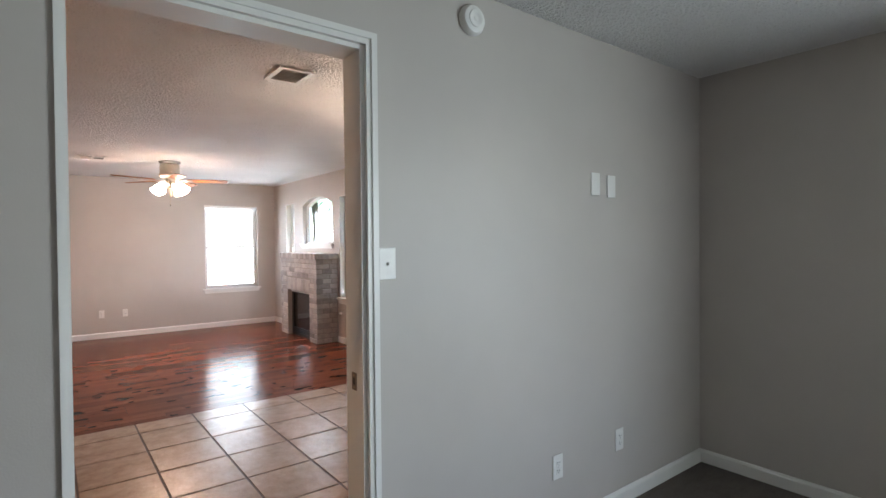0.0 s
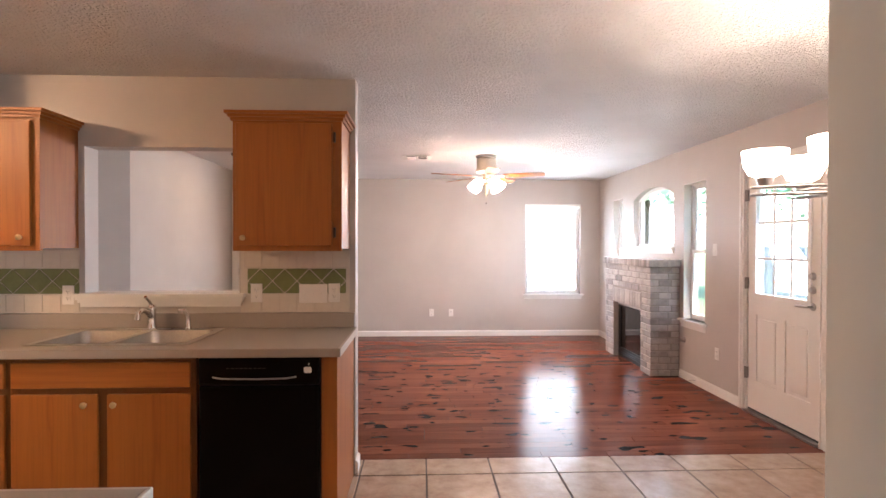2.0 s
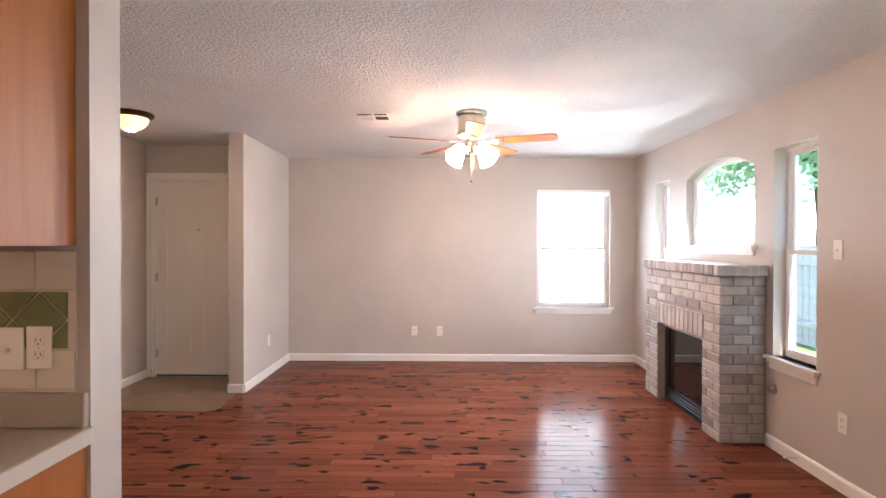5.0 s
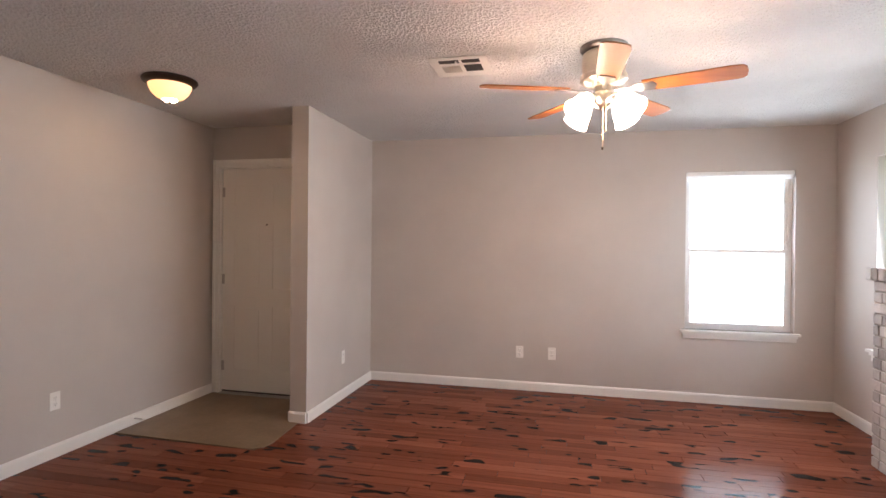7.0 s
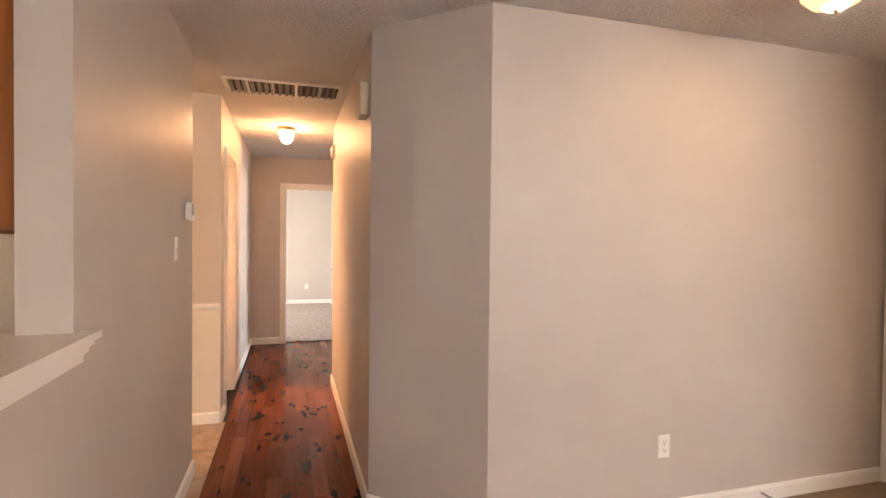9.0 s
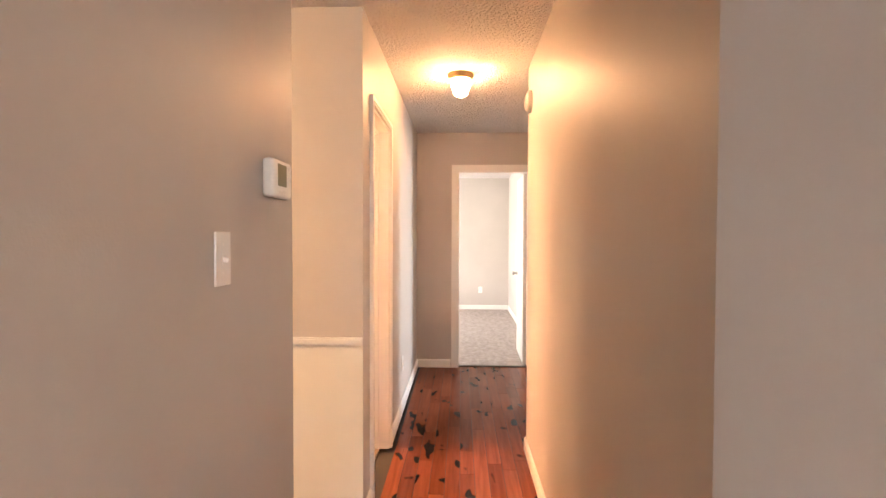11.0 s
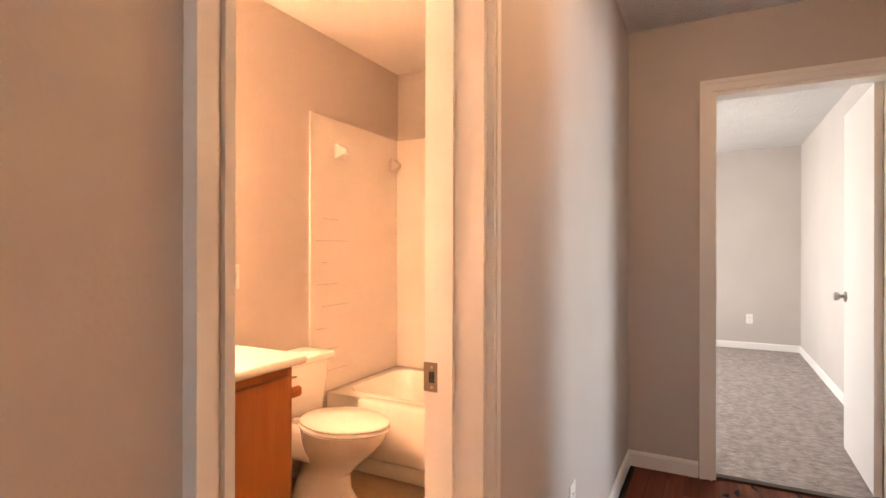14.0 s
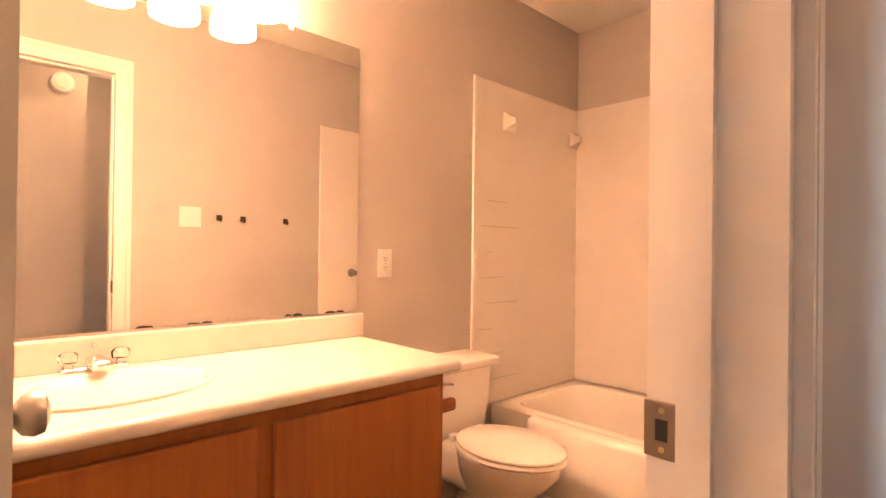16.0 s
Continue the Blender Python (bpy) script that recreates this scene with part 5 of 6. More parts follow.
damper_vent()
ceiling_vent("ceiling_vent", 1.585, 1.80, 2.89, 3.165, "white metal supply vent in the dining ceiling", 8, "x")
ceiling_vent("ceiling_vent", 0.10, 0.40, 2.90, 3.205, "white metal supply vent in the kitchen ceiling", 8, "x")
# Slat colour carries the shade inside the grille, so its cells read dark.
ceiling_vent("return_grille", -3.45, -3.095, 4.685, 5.475, "wide white return-air grille with shade-dark slats in the hall ceiling", 16, "x", 1, slat_mat=plain("grille_shadow_grey", (0.16, 0.15, 0.14), 0.7))
for y in (4.84, 5.0, 5.16, 5.32):
    part("bar", boxes((-3.42, -3.125, y - 0.009, y + 0.009, H - 0.016, H - 0.0142)), TRIM, bpy.data.objects["return_grille"])


def dome_lamp(name, at, r, drop, glass, base, label, finial=True):
    """A flush ceiling lamp: a pan and a glass bowl."""
    x, y = at
    ob = thing(name, (x, y, H), label, "ceiling light")
    c = (x, y, 0)
    part("pan", lathe([(0.0, H), (r, H), (r * 1.02, H - 0.010), (r * 0.97, H - 0.024), (r * 0.86, H - 0.036), (r * 0.76, H - 0.04), (0.0, H - 0.04)], 36, c), base, ob, "", True)
    gl = part("shade", lathe([(r * 0.79, H - 0.036), (r * 0.78, H - 0.046), (r * 0.70, H - 0.036 - drop * 0.45), (r * 0.50, H - 0.036 - drop * 0.82), (r * 0.2, H - 0.036 - drop * 0.98), (0.0, H - 0.036 - drop)], 36, c), glass, ob, "glowing glass bowl", True)
    if finial:
        part("finial", lathe([(0.0, -0.022), (0.008, -0.018), (0.012, -0.008), (0.014, 0.004), (0.0, 0.006)], 16, (x, y, H - 0.036 - drop)), base, gl, "", True)
    return ob


entry_lamp = dome_lamp("ceiling_light", (-0.965, 7.165), 0.165, 0.10, FROST_DIM, BRONZE, "dark bronze flush light with an alabaster bowl above the entry")
# Glowing cap added under the bowl as the bright spot of its bulb.
part("hot_spot", lathe([(0.0, -0.004), (0.03, 0.0), (0.045, 0.012), (0.05, 0.022)], 24, (-0.965, 7.165, H - 0.142)), HOT, entry_lamp, "glowing cap standing in for the bulb's bright spot on the bowl", True)
dome_lamp("ceiling_light", (-4.62, 5.085), 0.085, 0.115, FROST_HOT, BRASS, "lit white glass globe light on the hall ceiling", False)
dome_lamp("ceiling_light", (-2.3, 3.0), 0.15, 0.10, FROST_KIT, BRASS, "lit white glass bowl light on the kitchen ceiling")


def chandelier():
    cx, cy = 2.65, 3.2
    ob = thing("chandelier", (cx, cy, H), "brushed nickel chandelier with five lit upturned glass shades", "chandelier")
    c = (cx, cy, 0)
    part("canopy", lathe([(0.0, H), (0.06, H), (0.06, H - 0.012), (0.02, H - 0.03), (0.0, H - 0.03)], 24, c), STEEL, ob, "", True)
    part("stem", tube([(cx, cy, H - 0.03), (cx, cy, 1.60)], 0.008, 10), STEEL, ob)
    part("hub", lathe([(0.0, 1.68), (0.03, 1.675), (0.032, 1.62), (0.02, 1.60), (0.0, 1.58)], 20, c), STEEL, ob, "", True)
    for k in range(5):
        a = radians(82 + 72 * k)
        u = Vector((math.cos(a), math.sin(a), 0))
        v = Vector((-u.y, u.x, 0)) * 0.018
        p = Vector((cx, cy, 0))
        arm = part("arm", joined(*[tube([p + u * 0.02 + s * v + Vector((0, 0, z)), p + u * 0.31 + s * v + Vector((0, 0, z))], 0.005, 8) for s in (-1, 1) for z in (1.632, 1.662)]), STEEL, ob, "paired nickel bars")
        q = p + u * 0.26
        part("cup", lathe([(0.0, 1.655), (0.018, 1.66), (0.03, 1.685), (0.032, 1.70), (0.0, 1.702)], 18, (q.x, q.y, 0)), STEEL, arm, "", True)
        part("shade", lathe([(0.03, 1.70), (0.06, 1.715), (0.078, 1.75), (0.086, 1.81), (0.083, 1.81), (0.074, 1.752), (0.056, 1.72), (0.0, 1.705)], 26, (q.x, q.y, 0)), FROST_CHAND, arm, "glowing frosted glass shade", True)
        bulb("chandelier_bulb", (q.x, q.y, 1.79), 0.06)


chandelier()

# ---- entry and hall ----


def detector(name, at, way, r, label):
    ob = thing(name, at, label, "smoke detector")
    s = way[1]
    part("body", lathe([(0.0, s * 0.034), (r * 0.6, s * 0.033), (r * 0.85, s * 0.028), (r, s * 0.012), (r, 0.0)], 32, at, "y"), PLASTIC, ob, "", True)
    part("grille", lathe([(r * 0.35, s * 0.0345), (r * 0.4, s * 0.036), (r * 0.55, s * 0.036), (r * 0.58, s * 0.0335)], 28, at, "y"), PLASTIC, ob, "", True)
    part("button", lathe([(0.0, s * 0.0365), (0.01, s * 0.0355), (0.011, s * 0.0335)], 16, at, "y"), PLASTIC, ob, "", True)


detector("smoke_detector", (1.897, RY0 - 0.0005, 2.32), (0, -1), 0.062, "cream round smoke detector high on the wall")
detector("smoke_detector", (-4.36, HR - 0.0005, 2.19), (0, -1), 0.068, "white round smoke detector high on the hall wall")


def thermostat():
    x0, x1, z0, z1, y = -2.63, -2.49, 1.475, 1.575, SY1
    ob = thing("thermostat", ((x0 + x1) / 2, y, (z0 + z1) / 2), "white programmable thermostat with a grey screen", "thermostat")
    b = part("body", rbox(x0, x1, y + 0.0005, y + 0.032, z0, z1, 0.010, 3), PLASTIC, ob, "", True)
    part("screen", boxes((x0 + 0.045, x1 - 0.03, y + 0.0315, y + 0.033, z0 + 0.03, z1 - 0.012)), plain("lcd_green", (0.16, 0.15, 0.07), 0.3), b, "grey-green display")
    for k in range(3):
        part("button", rbox(x0 + 0.05 + 0.02 * k, x0 + 0.064 + 0.02 * k, y + 0.0315, y + 0.0345, z0 + 0.011, z0 + 0.019, 0.001, 1), TRIM, b)
    for z in (z0 + 0.035, z0 + 0.055, z0 + 0.075):
        part("button", rbox(x0 + 0.012, x0 + 0.03, y + 0.0315, y + 0.0345, z, z + 0.012, 0.001, 1), TRIM, b)


thermostat()
chm = thing("door_chime", (-2.17, HR, 2.07), "cream plastic door chime box on the hall wall", "door chime")
part("body", rbox(-2.24, -2.11, HR - 0.05, HR - 0.0005, 2.02, 2.185, 0.006, 2), plain("cream_plastic", (0.62, 0.55, 0.40), 0.45), chm)


def chair_rail():
    ob = thing("chair_rail", (-3.6, 3.1, 0.88), "cream painted chair rail over a pale lower wall", "moulding")
    ob["kind"] = "structure"
    part("rail", boxes((-3.599, -3.575, RY1, HL - 0.001, 0.865, 0.885), (-3.599, -3.588, RY1, HL - 0.001, 0.856, 0.8645), (-3.599, -3.582, RY1, HL - 0.001, 0.8855, 0.893)), TRIM, ob)
    part("lower_wall", boxes((-3.5995, -3.5965, RY1, HL - 0.0005, 0.0855, 0.8555)), WAINS, ob, "pale cream painted lower wall")


chair_rail()

# ---- bathroom ----
BB = 3.085          # back wall with the mirror
BX0, BX1 = -6.54, -3.72


def vanity():
    x0, x1, yf = -4.985, BX1 - 0.001, 3.60
    ob = thing("vanity_cabinet", ((x0 + x1) / 2, BB, 0), "oak vanity cabinet with two flat doors", "cabinet")
    part("body", boxes((x0, x1, BB + 0.003, yf - 0.02, 0.09, 0.75)), OAK_Z, ob)
    part("toe_kick", boxes((x0 + 0.01, x1, yf - 0.09, yf - 0.075, 0, 0.09)), OAK_SHADE, ob)
    part("face_frame", boxes((x0, x1, yf - 0.0195, yf, 0.09, 0.766)), OAK_SHADE, ob)
    for a, b in ((-4.955, -4.430), (-4.388, -3.90)):
        part("door", rbox(a, b, yf + 0.001, yf + 0.019, 0.13, 0.728, 0.005, 2), OAK_Z, ob)
    top = thing("countertop", ((x0 + x1) / 2, BB, 0.77), "white cultured-marble vanity top with an oval basin", "countertop")
    # top with an oval hole
    cx, cy, rx, ry = -4.148, 3.365, 0.205, 0.158
    X0, X1, Y0, Y1, Z0, Z1 = x0 - 0.025, BX1 - 0.001, BB + 0.002, yf + 0.04, 0.768, 0.806
    bm = bmesh.new()
    n = 40
    inner, outer = [], []
    for k in range(n):
        a = 2 * math.pi * k / n
        ux, uy = math.cos(a), math.sin(a)
        t = min((X1 - cx) / ux if ux > 1e-6 else 9, (X0 - cx) / ux if ux < -1e-6 else 9, (Y1 - cy) / uy if uy > 1e-6 else 9, (Y0 - cy) / uy if uy < -1e-6 else 9)
        inner.append((cx + rx * ux, cy + ry * uy))
        outer.append((cx + t * ux, cy + t * uy))
    for corner in ((X0, Y0), (X0, Y1), (X1, Y0), (X1, Y1)):
        k = min(range(n), key=lambda q: (outer[q][0] - corner[0]) ** 2 + (outer[q][1] - corner[1]) ** 2)
        outer[k] = corner
    vi = [bm.verts.new((x, y, Z1)) for x, y in inner]
    vo = [bm.verts.new((x, y, Z1)) for x, y in outer]
    vl = [bm.verts.new((x, y, Z0)) for x, y in outer]
    for k in range(n):
        j = (k + 1) % n
        bm.faces.new((vi[k], vi[j], vo[j], vo[k]))
        bm.faces.new((vo[k], vo[j], vl[j], vl[k]))
    part("slab", bm, MARBLE, top)
    part("front_roll", tube([(X0, Y1 - 0.004, (Z0 + Z1) / 2), (X1, Y1 - 0.004, (Z0 + Z1) / 2)], (Z1 - Z0) / 2 + 0.0005, 16), MARBLE, top, "", True)
    part("upstand", rbox(X0 - 0.018, X1, BB + 0.002, BB + 0.024, Z1 - 0.001, 0.895, 0.006, 2), MARBLE, top)
    prof = [(1.09, 0.0005), (1.08, 0.007), (1.03, 0.009), (0.99, 0.004), (0.95, -0.02), (0.82, -0.075), (0.55, -0.115), (0.2, -0.13), (0.0, -0.132)]
    bm = lathe([(r, h) for r, h in prof], 40)
    turned(bm, Matrix.Translation((cx, cy, Z1)) @ Matrix.Diagonal((rx, ry, 1, 1)))
    part("basin", bm, MARBLE, top, "oval basin", True)
    ty = 3.158
    tp = thing("tap", (-4.148, ty, Z1), "chrome centre-set basin tap with clear handles", "tap")
    part("base", rbox(-4.226, -4.070, ty - 0.024, ty + 0.024, Z1 + 0.0005, Z1 + 0.020, 0.008, 3), CHROME, tp, "", True)
    part("spout", rbox(-4.170, -4.126, ty - 0.02, ty + 0.10, Z1 + 0.018, Z1 + 0.046, 0.012, 4), CHROME, tp, "", True)
    part("lift_rod", lathe([(0.0, 0.078), (0.007, 0.075), (0.007, 0.066), (0.003, 0.062), (0.003, 0.044)], 12, (-4.148, ty - 0.012, Z1)), CHROME, tp, "", True)
    for x in (-4.206, -4.090):
        hd = part("handle", lathe([(0.012, 0.018), (0.011, 0.028), (0.021, 0.034), (0.023, 0.052), (0.014, 0.060), (0.0, 0.060)], 8, (x, ty, Z1)), GLASS, tp, "clear acrylic handle")
        part("cap", lathe([(0.0, 0.0625), (0.008, 0.0615), (0.008, 0.0602)], 12, (x, ty, Z1)), CHROME, hd, "chrome cap", True)
    part("paper_holder", rbox(-5.088, -4.9855, 3.535, 3.563, 0.612, 0.654, 0.012, 3), OAK_SHADE, ob, "brown wooden paper holder arm")


vanity()
mr = thing("mirror", (-4.36, BB, 0.9), "frameless wall mirror over the vanity with worn lower edge", "mirror")
part("glass", boxes((-5.005, BX1 - 0.01, BB + 0.0015, BB + 0.006, 0.903, 1.915)), MIRROR, mr)
rnd_edge = random.Random(5)
ex = -4.95
while ex < -3.80:
    w = rnd_edge.uniform(0.015, 0.05)
    hgt = rnd_edge.uniform(0.002, 0.009)
    pts = [(0, 0), (w, 0), (w * 0.9, hgt * 0.7), (w * 0.65, hgt), (w * 0.35, hgt * 0.85), (w * 0.12, hgt * 0.6)]
    part("worn_edge", turned(prism(pts, 0, 0.0006), Matrix(((1, 0, 0, ex), (0, 0, 1, BB + 0.0062), (0, 1, 0, 0.903), (0, 0, 0, 1)))), BLACK_MATT, mr, "blackened silver edge")
    ex += w + rnd_edge.choice((0.002, 0.09, 0.16, 0.24))
for x in (-4.72, -4.1):
    part("clip", rbox(x - 0.008, x + 0.008, BB + 0.0062, BB + 0.010, 1.90, 1.922, 0.002, 1), PLASTIC, mr, "clear plastic clip")


def vanity_light():
    ob = thing("vanity_light", (-4.33, BB, 2.06), "nickel vanity light bar with lit glass shades above the mirror", "wall light")
    part("back_plate", rbox(-4.66, -4.0, BB + 0.0005, BB + 0.03, 1.99, 2.10, 0.008, 2), STEEL, ob)
    for x in (-4.56, -4.375, -4.19, -4.03):
        arm = part("arm", tube([(x, BB + 0.03, 2.06), (x, BB + 0.08, 2.07), (x, BB + 0.115, 2.055), (x, BB + 0.115, 2.028)], 0.009, 10), STEEL, ob, "", True)
        part("shade", lathe([(0.022, 2.03), (0.038, 2.02), (0.058, 1.965), (0.074, 1.898), (0.073, 1.87), (0.069, 1.87), (0.070, 1.898), (0.054, 1.96), (0.03, 2.012), (0.0, 2.02)], 26, (x, BB + 0.115, 0)), FROST_BATH, arm, "glowing frosted glass shade", True)
        bulb("vanity_bulb", (x, BB + 0.115, 1.90), 0.22, (1.0, 0.51, 0.28))


vanity_light()


def toilet():
    cx = -5.405
    ob = thing("toilet", (cx, BB, 0), "cream porcelain toilet with closed lid", "toilet")
    bm = bmesh.new()
    rings = []
    for hw, yb, z in ((0.155, 0.165, 0.345), (0.165, 0.175, 0.37), (0.186, 0.192, 0.55), (0.190, 0.195, 0.647)):
        r = 0.045
        q = []
        for ox, oy, a0 in ((hw - r, yb - r, 0), (-hw + r, yb - r, 90)):
            q += [(cx + ox + r * math.cos(radians(a0 + 15 * k)), BB + 0.012 + oy + r * math.sin(radians(a0 + 15 * k)), z) for k in range(7)]
        q += [(cx - hw, BB + 0.012, z), (cx + hw, BB + 0.012, z)]
        rings.append([bm.verts.new(p) for p in q])
    for p, q in zip(rings, rings[1:]):
        for k in range(len(p)):
            bm.faces.new((p[k], p[(k + 1) % len(p)], q[(k + 1) % len(p)], q[k]))
    bm.faces.new(rings[0]), bm.faces.new(rings[-1])
    tk = part("tank", bm, PORCELAIN, ob, "", True)
    part("tank_lid", turned(rbox(-0.203, 0.203, -0.008, 0.210, 0.648, 0.686, 0.012, 3), Matrix.Translation((cx, BB + 0.012, 0))), PORCELAIN, tk, "", True)
    part("flush_lever", tube([(cx + 0.15, BB + 0.200, 0.615), (cx + 0.15, BB + 0.222, 0.615), (cx + 0.09, BB + 0.226, 0.608)], 0.006, 8), CHROME, tk, "chrome lever", True)

    def oval(rx, ry, ys, z, n=36):
        out = []
        for k in range(n):
            a = 2 * math.pi * k / n
            y = math.sin(a)
            out.append((cx + rx * math.cos(a) * (1 - 0.10 * max(0, y)), BB + ys + ry * y, z))
        return out
    bm = bmesh.new()
    loops = [oval(0.115, 0.19, 0.33, 0.0), oval(0.110, 0.185, 0.325, 0.03), oval(0.090, 0.155, 0.315, 0.09), oval(0.085, 0.14, 0.325, 0.16), oval(0.105, 0.155, 0.365, 0.22), oval(0.145, 0.192, 0.41, 0.29), oval(0.170, 0.212, 0.435, 0.34), oval(0.178, 0.217, 0.44, 0.385)]
    vs = [[bm.verts.new(p) for p in L] for L in loops]
    for p, q in zip(vs, vs[1:]):
        for k in range(36):
            bm.faces.new((p[k], p[(k + 1) % 36], q[(k + 1) % 36], q[k]))
    bm.faces.new(vs[-1])
    part("bowl", joined(bm, turned(rbox(-0.12, 0.12, 0.10, 0.34, 0.22, 0.384, 0.03, 3), Matrix.Translation((cx, BB, 0)))), PORCELAIN, ob, "", True)
    for nm, z0, z1, s in (("seat", 0.387, 0.403, 0.975), ("lid", 0.405, 0.423, 0.955)):
        bm = bmesh.new()
        L = [oval(0.178 * s, 0.228 * s, 0.443, z0), oval(0.186 * s, 0.236 * s, 0.443, z0 + 0.005), oval(0.186 * s, 0.236 * s, 0.443, z1 - 0.006), oval(0.174 * s, 0.224 * s, 0.443, z1), oval(0.05, 0.06, 0.443, z1 + 0.004)]
        vs = [[bm.verts.new(p) for p in q] for q in L]
        for p, q in zip(vs, vs[1:]):
            for k in range(36):
                bm.faces.new((p[k], p[(k + 1) % 36], q[(k + 1) % 36], q[k]))
        bm.faces.new(vs[0]), bm.faces.new(vs[-1])
        part(nm, bm, PORCELAIN, ob, "", True)
    for dx in (-0.075, 0.075):
        part("seat_hinge", rbox(cx + dx - 0.018, cx + dx + 0.018, BB + 0.205, BB + 0.240, 0.384, 0.412, 0.006, 2), PORCELAIN, ob)
        part("bolt_cap", lathe([(0.0, 0.026), (0.010, 0.022), (0.013, 0.0)], 12, (cx + dx * 1.5, BB + 0.36, 0.0)), PORCELAIN, ob)
    part("supply_hose", tube([(cx + 0.17, BB + 0.02, 0.15), (cx + 0.175, BB + 0.06, 0.16), (cx + 0.16, BB + 0.08, 0.25), (cx + 0.15, BB + 0.09, 0.37)], 0.006, 8), STEEL, ob, "braided steel hose", True)


toilet()


def bathtub():
    x0, x1, y0, y1, z = BX0 + 0.012, -5.785, BB + 0.012, HL - 0.132, 0.40
    ob = thing("bathtub", ((x0 + x1) / 2, (y0 + y1) / 2, 0), "white enamel alcove bathtub with a panelled apron", "bathtub")

    def rr(ix, iy, r, zz):
        pts = []
        for cx, cy, a0 in ((x1 - ix - r, y1 - iy - r, 0), (x0 + ix + r, y1 - iy - r, 90), (x0 + ix + r, y0 + iy + r, 180), (x1 - ix - r, y0 + iy + r, 270)):
            for k in range(7):
                t = radians(a0 + 15 * k)
                pts.append((cx + r * math.cos(t), cy + r * math.sin(t), zz))
        return pts
    bm = bmesh.new()
    L = [rr(0, 0, 0.004, 0.0), rr(0, 0, 0.004, z - 0.02), rr(0.004, 0.004, 0.008, z - 0.005), rr(0.016, 0.016, 0.01, z), rr(0.075, 0.07, 0.10, z), rr(0.085, 0.08, 0.10, z - 0.012), rr(0.12, 0.12, 0.12, 0.12), rr(0.17, 0.19, 0.12, 0.075)]
    vs = [[bm.verts.new(p) for p in q] for q in L]
    for p, q in zip(vs, vs[1:]):
        for k in range(28):
            bm.faces.new((p[k], p[(k + 1) % 28], q[(k + 1) % 28], q[k]))
    bm.faces.new(vs[-1])
    part("shell", bm, PORCELAIN, ob, "", True)
    part("apron_panel", joined(rbox(x1 - 0.03, x1 + 0.055, y0 + 0.25, y1 - 0.002, 0.09, z + 0.004, 0.022, 4), rbox(x1 - 0.002, x1 + 0.03, y0 + 0.12, y1 - 0.002, 0.0, 0.095, 0.012, 2)), PORCELAIN, ob, "", True)
    part("drain", lathe([(0.0, 0.079), (0.02, 0.079), (0.03, 0.0765)], 18, ((x0 + x1) / 2, y1 - 0.28, 0)), CHROME, ob)
    sr = thing("tub_surround", ((x0 + x1) / 2, BB, z), "glossy white tub surround scored like tiles", "tub surround")
    zt = 1.97
    s0 = z + 0.002
    part("back_panel", boxes((BX0 + 0.0105, -5.665, BB + 0.0005, BB + 0.008, s0, zt)), SURROUND, sr)
    part("long_panel", boxes((BX0 + 0.0005, BX0 + 0.010, BB + 0.0005, HL - 0.1205, s0, zt)), SURROUND, sr)
    part("end_panel", boxes((BX0 + 0.0105, -5.665, HL - 0.128, HL - 0.1205, s0, zt)), SURROUND, sr)
    part("edge_trim", boxes((-5.6648, -5.648, BB + 0.0005, BB + 0.012, 0.3, zt + 0.004)), SURROUND, sr)
    part("edge_trim", boxes((-5.6648, -5.648, HL - 0.132, HL - 0.1205, 0.3, zt + 0.004)), SURROUND, sr)
    for k in range(12):
        zz = s0 + 0.11 + k * 0.1085 * 1.15
        if zz > 1.5:
            break
        for (a, b) in ((BX0 + 0.35 + 0.1 * (k % 3), -5.70 - 0.05 * (k % 2)),):
            part("score_line", boxes((a + 0.2, b, BB + 0.0081, BB + 0.0085, zz, zz + 0.002)), MORTAR, sr, "faint grey tile joint")
        part("score_line", boxes((BX0 + 0.0101, BX0 + 0.0105, BB + 0.1 + 0.06 * (k % 4), BB + 0.5 + 0.1 * (k % 3), zz, zz + 0.0015)), SURROUND, sr)
    tb = thing("towel_bar", (-6.2, BB, 1.79), "white ceramic towel bar posts in the tub surround", "towel bar")
    for x in (-5.90, -6.48):
        post = lathe([(0.062, 0.0), (0.060, 0.012), (0.034, 0.03), (0.019, 0.055), (0.0, 0.057)], 4, (0, 0, 0), "y")
        turned(post, Matrix.Translation((x, BB + 0.0085, 1.79)) @ Matrix.Rotation(radians(45), 4, "Y"))
        part("post", post, SURROUND, tb)
    ts = thing("tub_tap", (-5.905, HL - 0.13, 0.98), "small dark metal tub valve handle on the end wall", "tap")
    part("handle", lathe([(0.0, -0.05), (0.018, -0.048), (0.022, -0.02), (0.03, -0.004), (0.03, 0.0)], 20, (-5.905, HL - 0.1285, 0.98), "y"), DARK_NICKEL, ts, "", True)


bathtub()
for x in (-4.994, -5.134, -5.407):
    hk = thing("wall_hook", (x, HL - 0.12, 1.315), "dark bronze square wall hook", "hook", "bathroom hooks")
    part("plate", rbox(x - 0.016, x + 0.016, HL - 0.126, HL - 0.1205, 1.30, 1.332, 0.002, 1), BRONZE, hk)
    part("peg", tube([(x, HL - 0.126, 1.305), (x, HL - 0.15, 1.298), (x, HL - 0.158, 1.312)], 0.005, 8), BRONZE, hk, "", True)
ceiling_vent("exhaust_vent", -5.47, -5.22, 3.48, 3.72, "white square exhaust vent in the bathroom ceiling", 7, "x")

# ---- outside ----
GRASS = plain("mown_grass", (0.07, 0.13, 0.03), 0.9, 0, 6, 0.4)
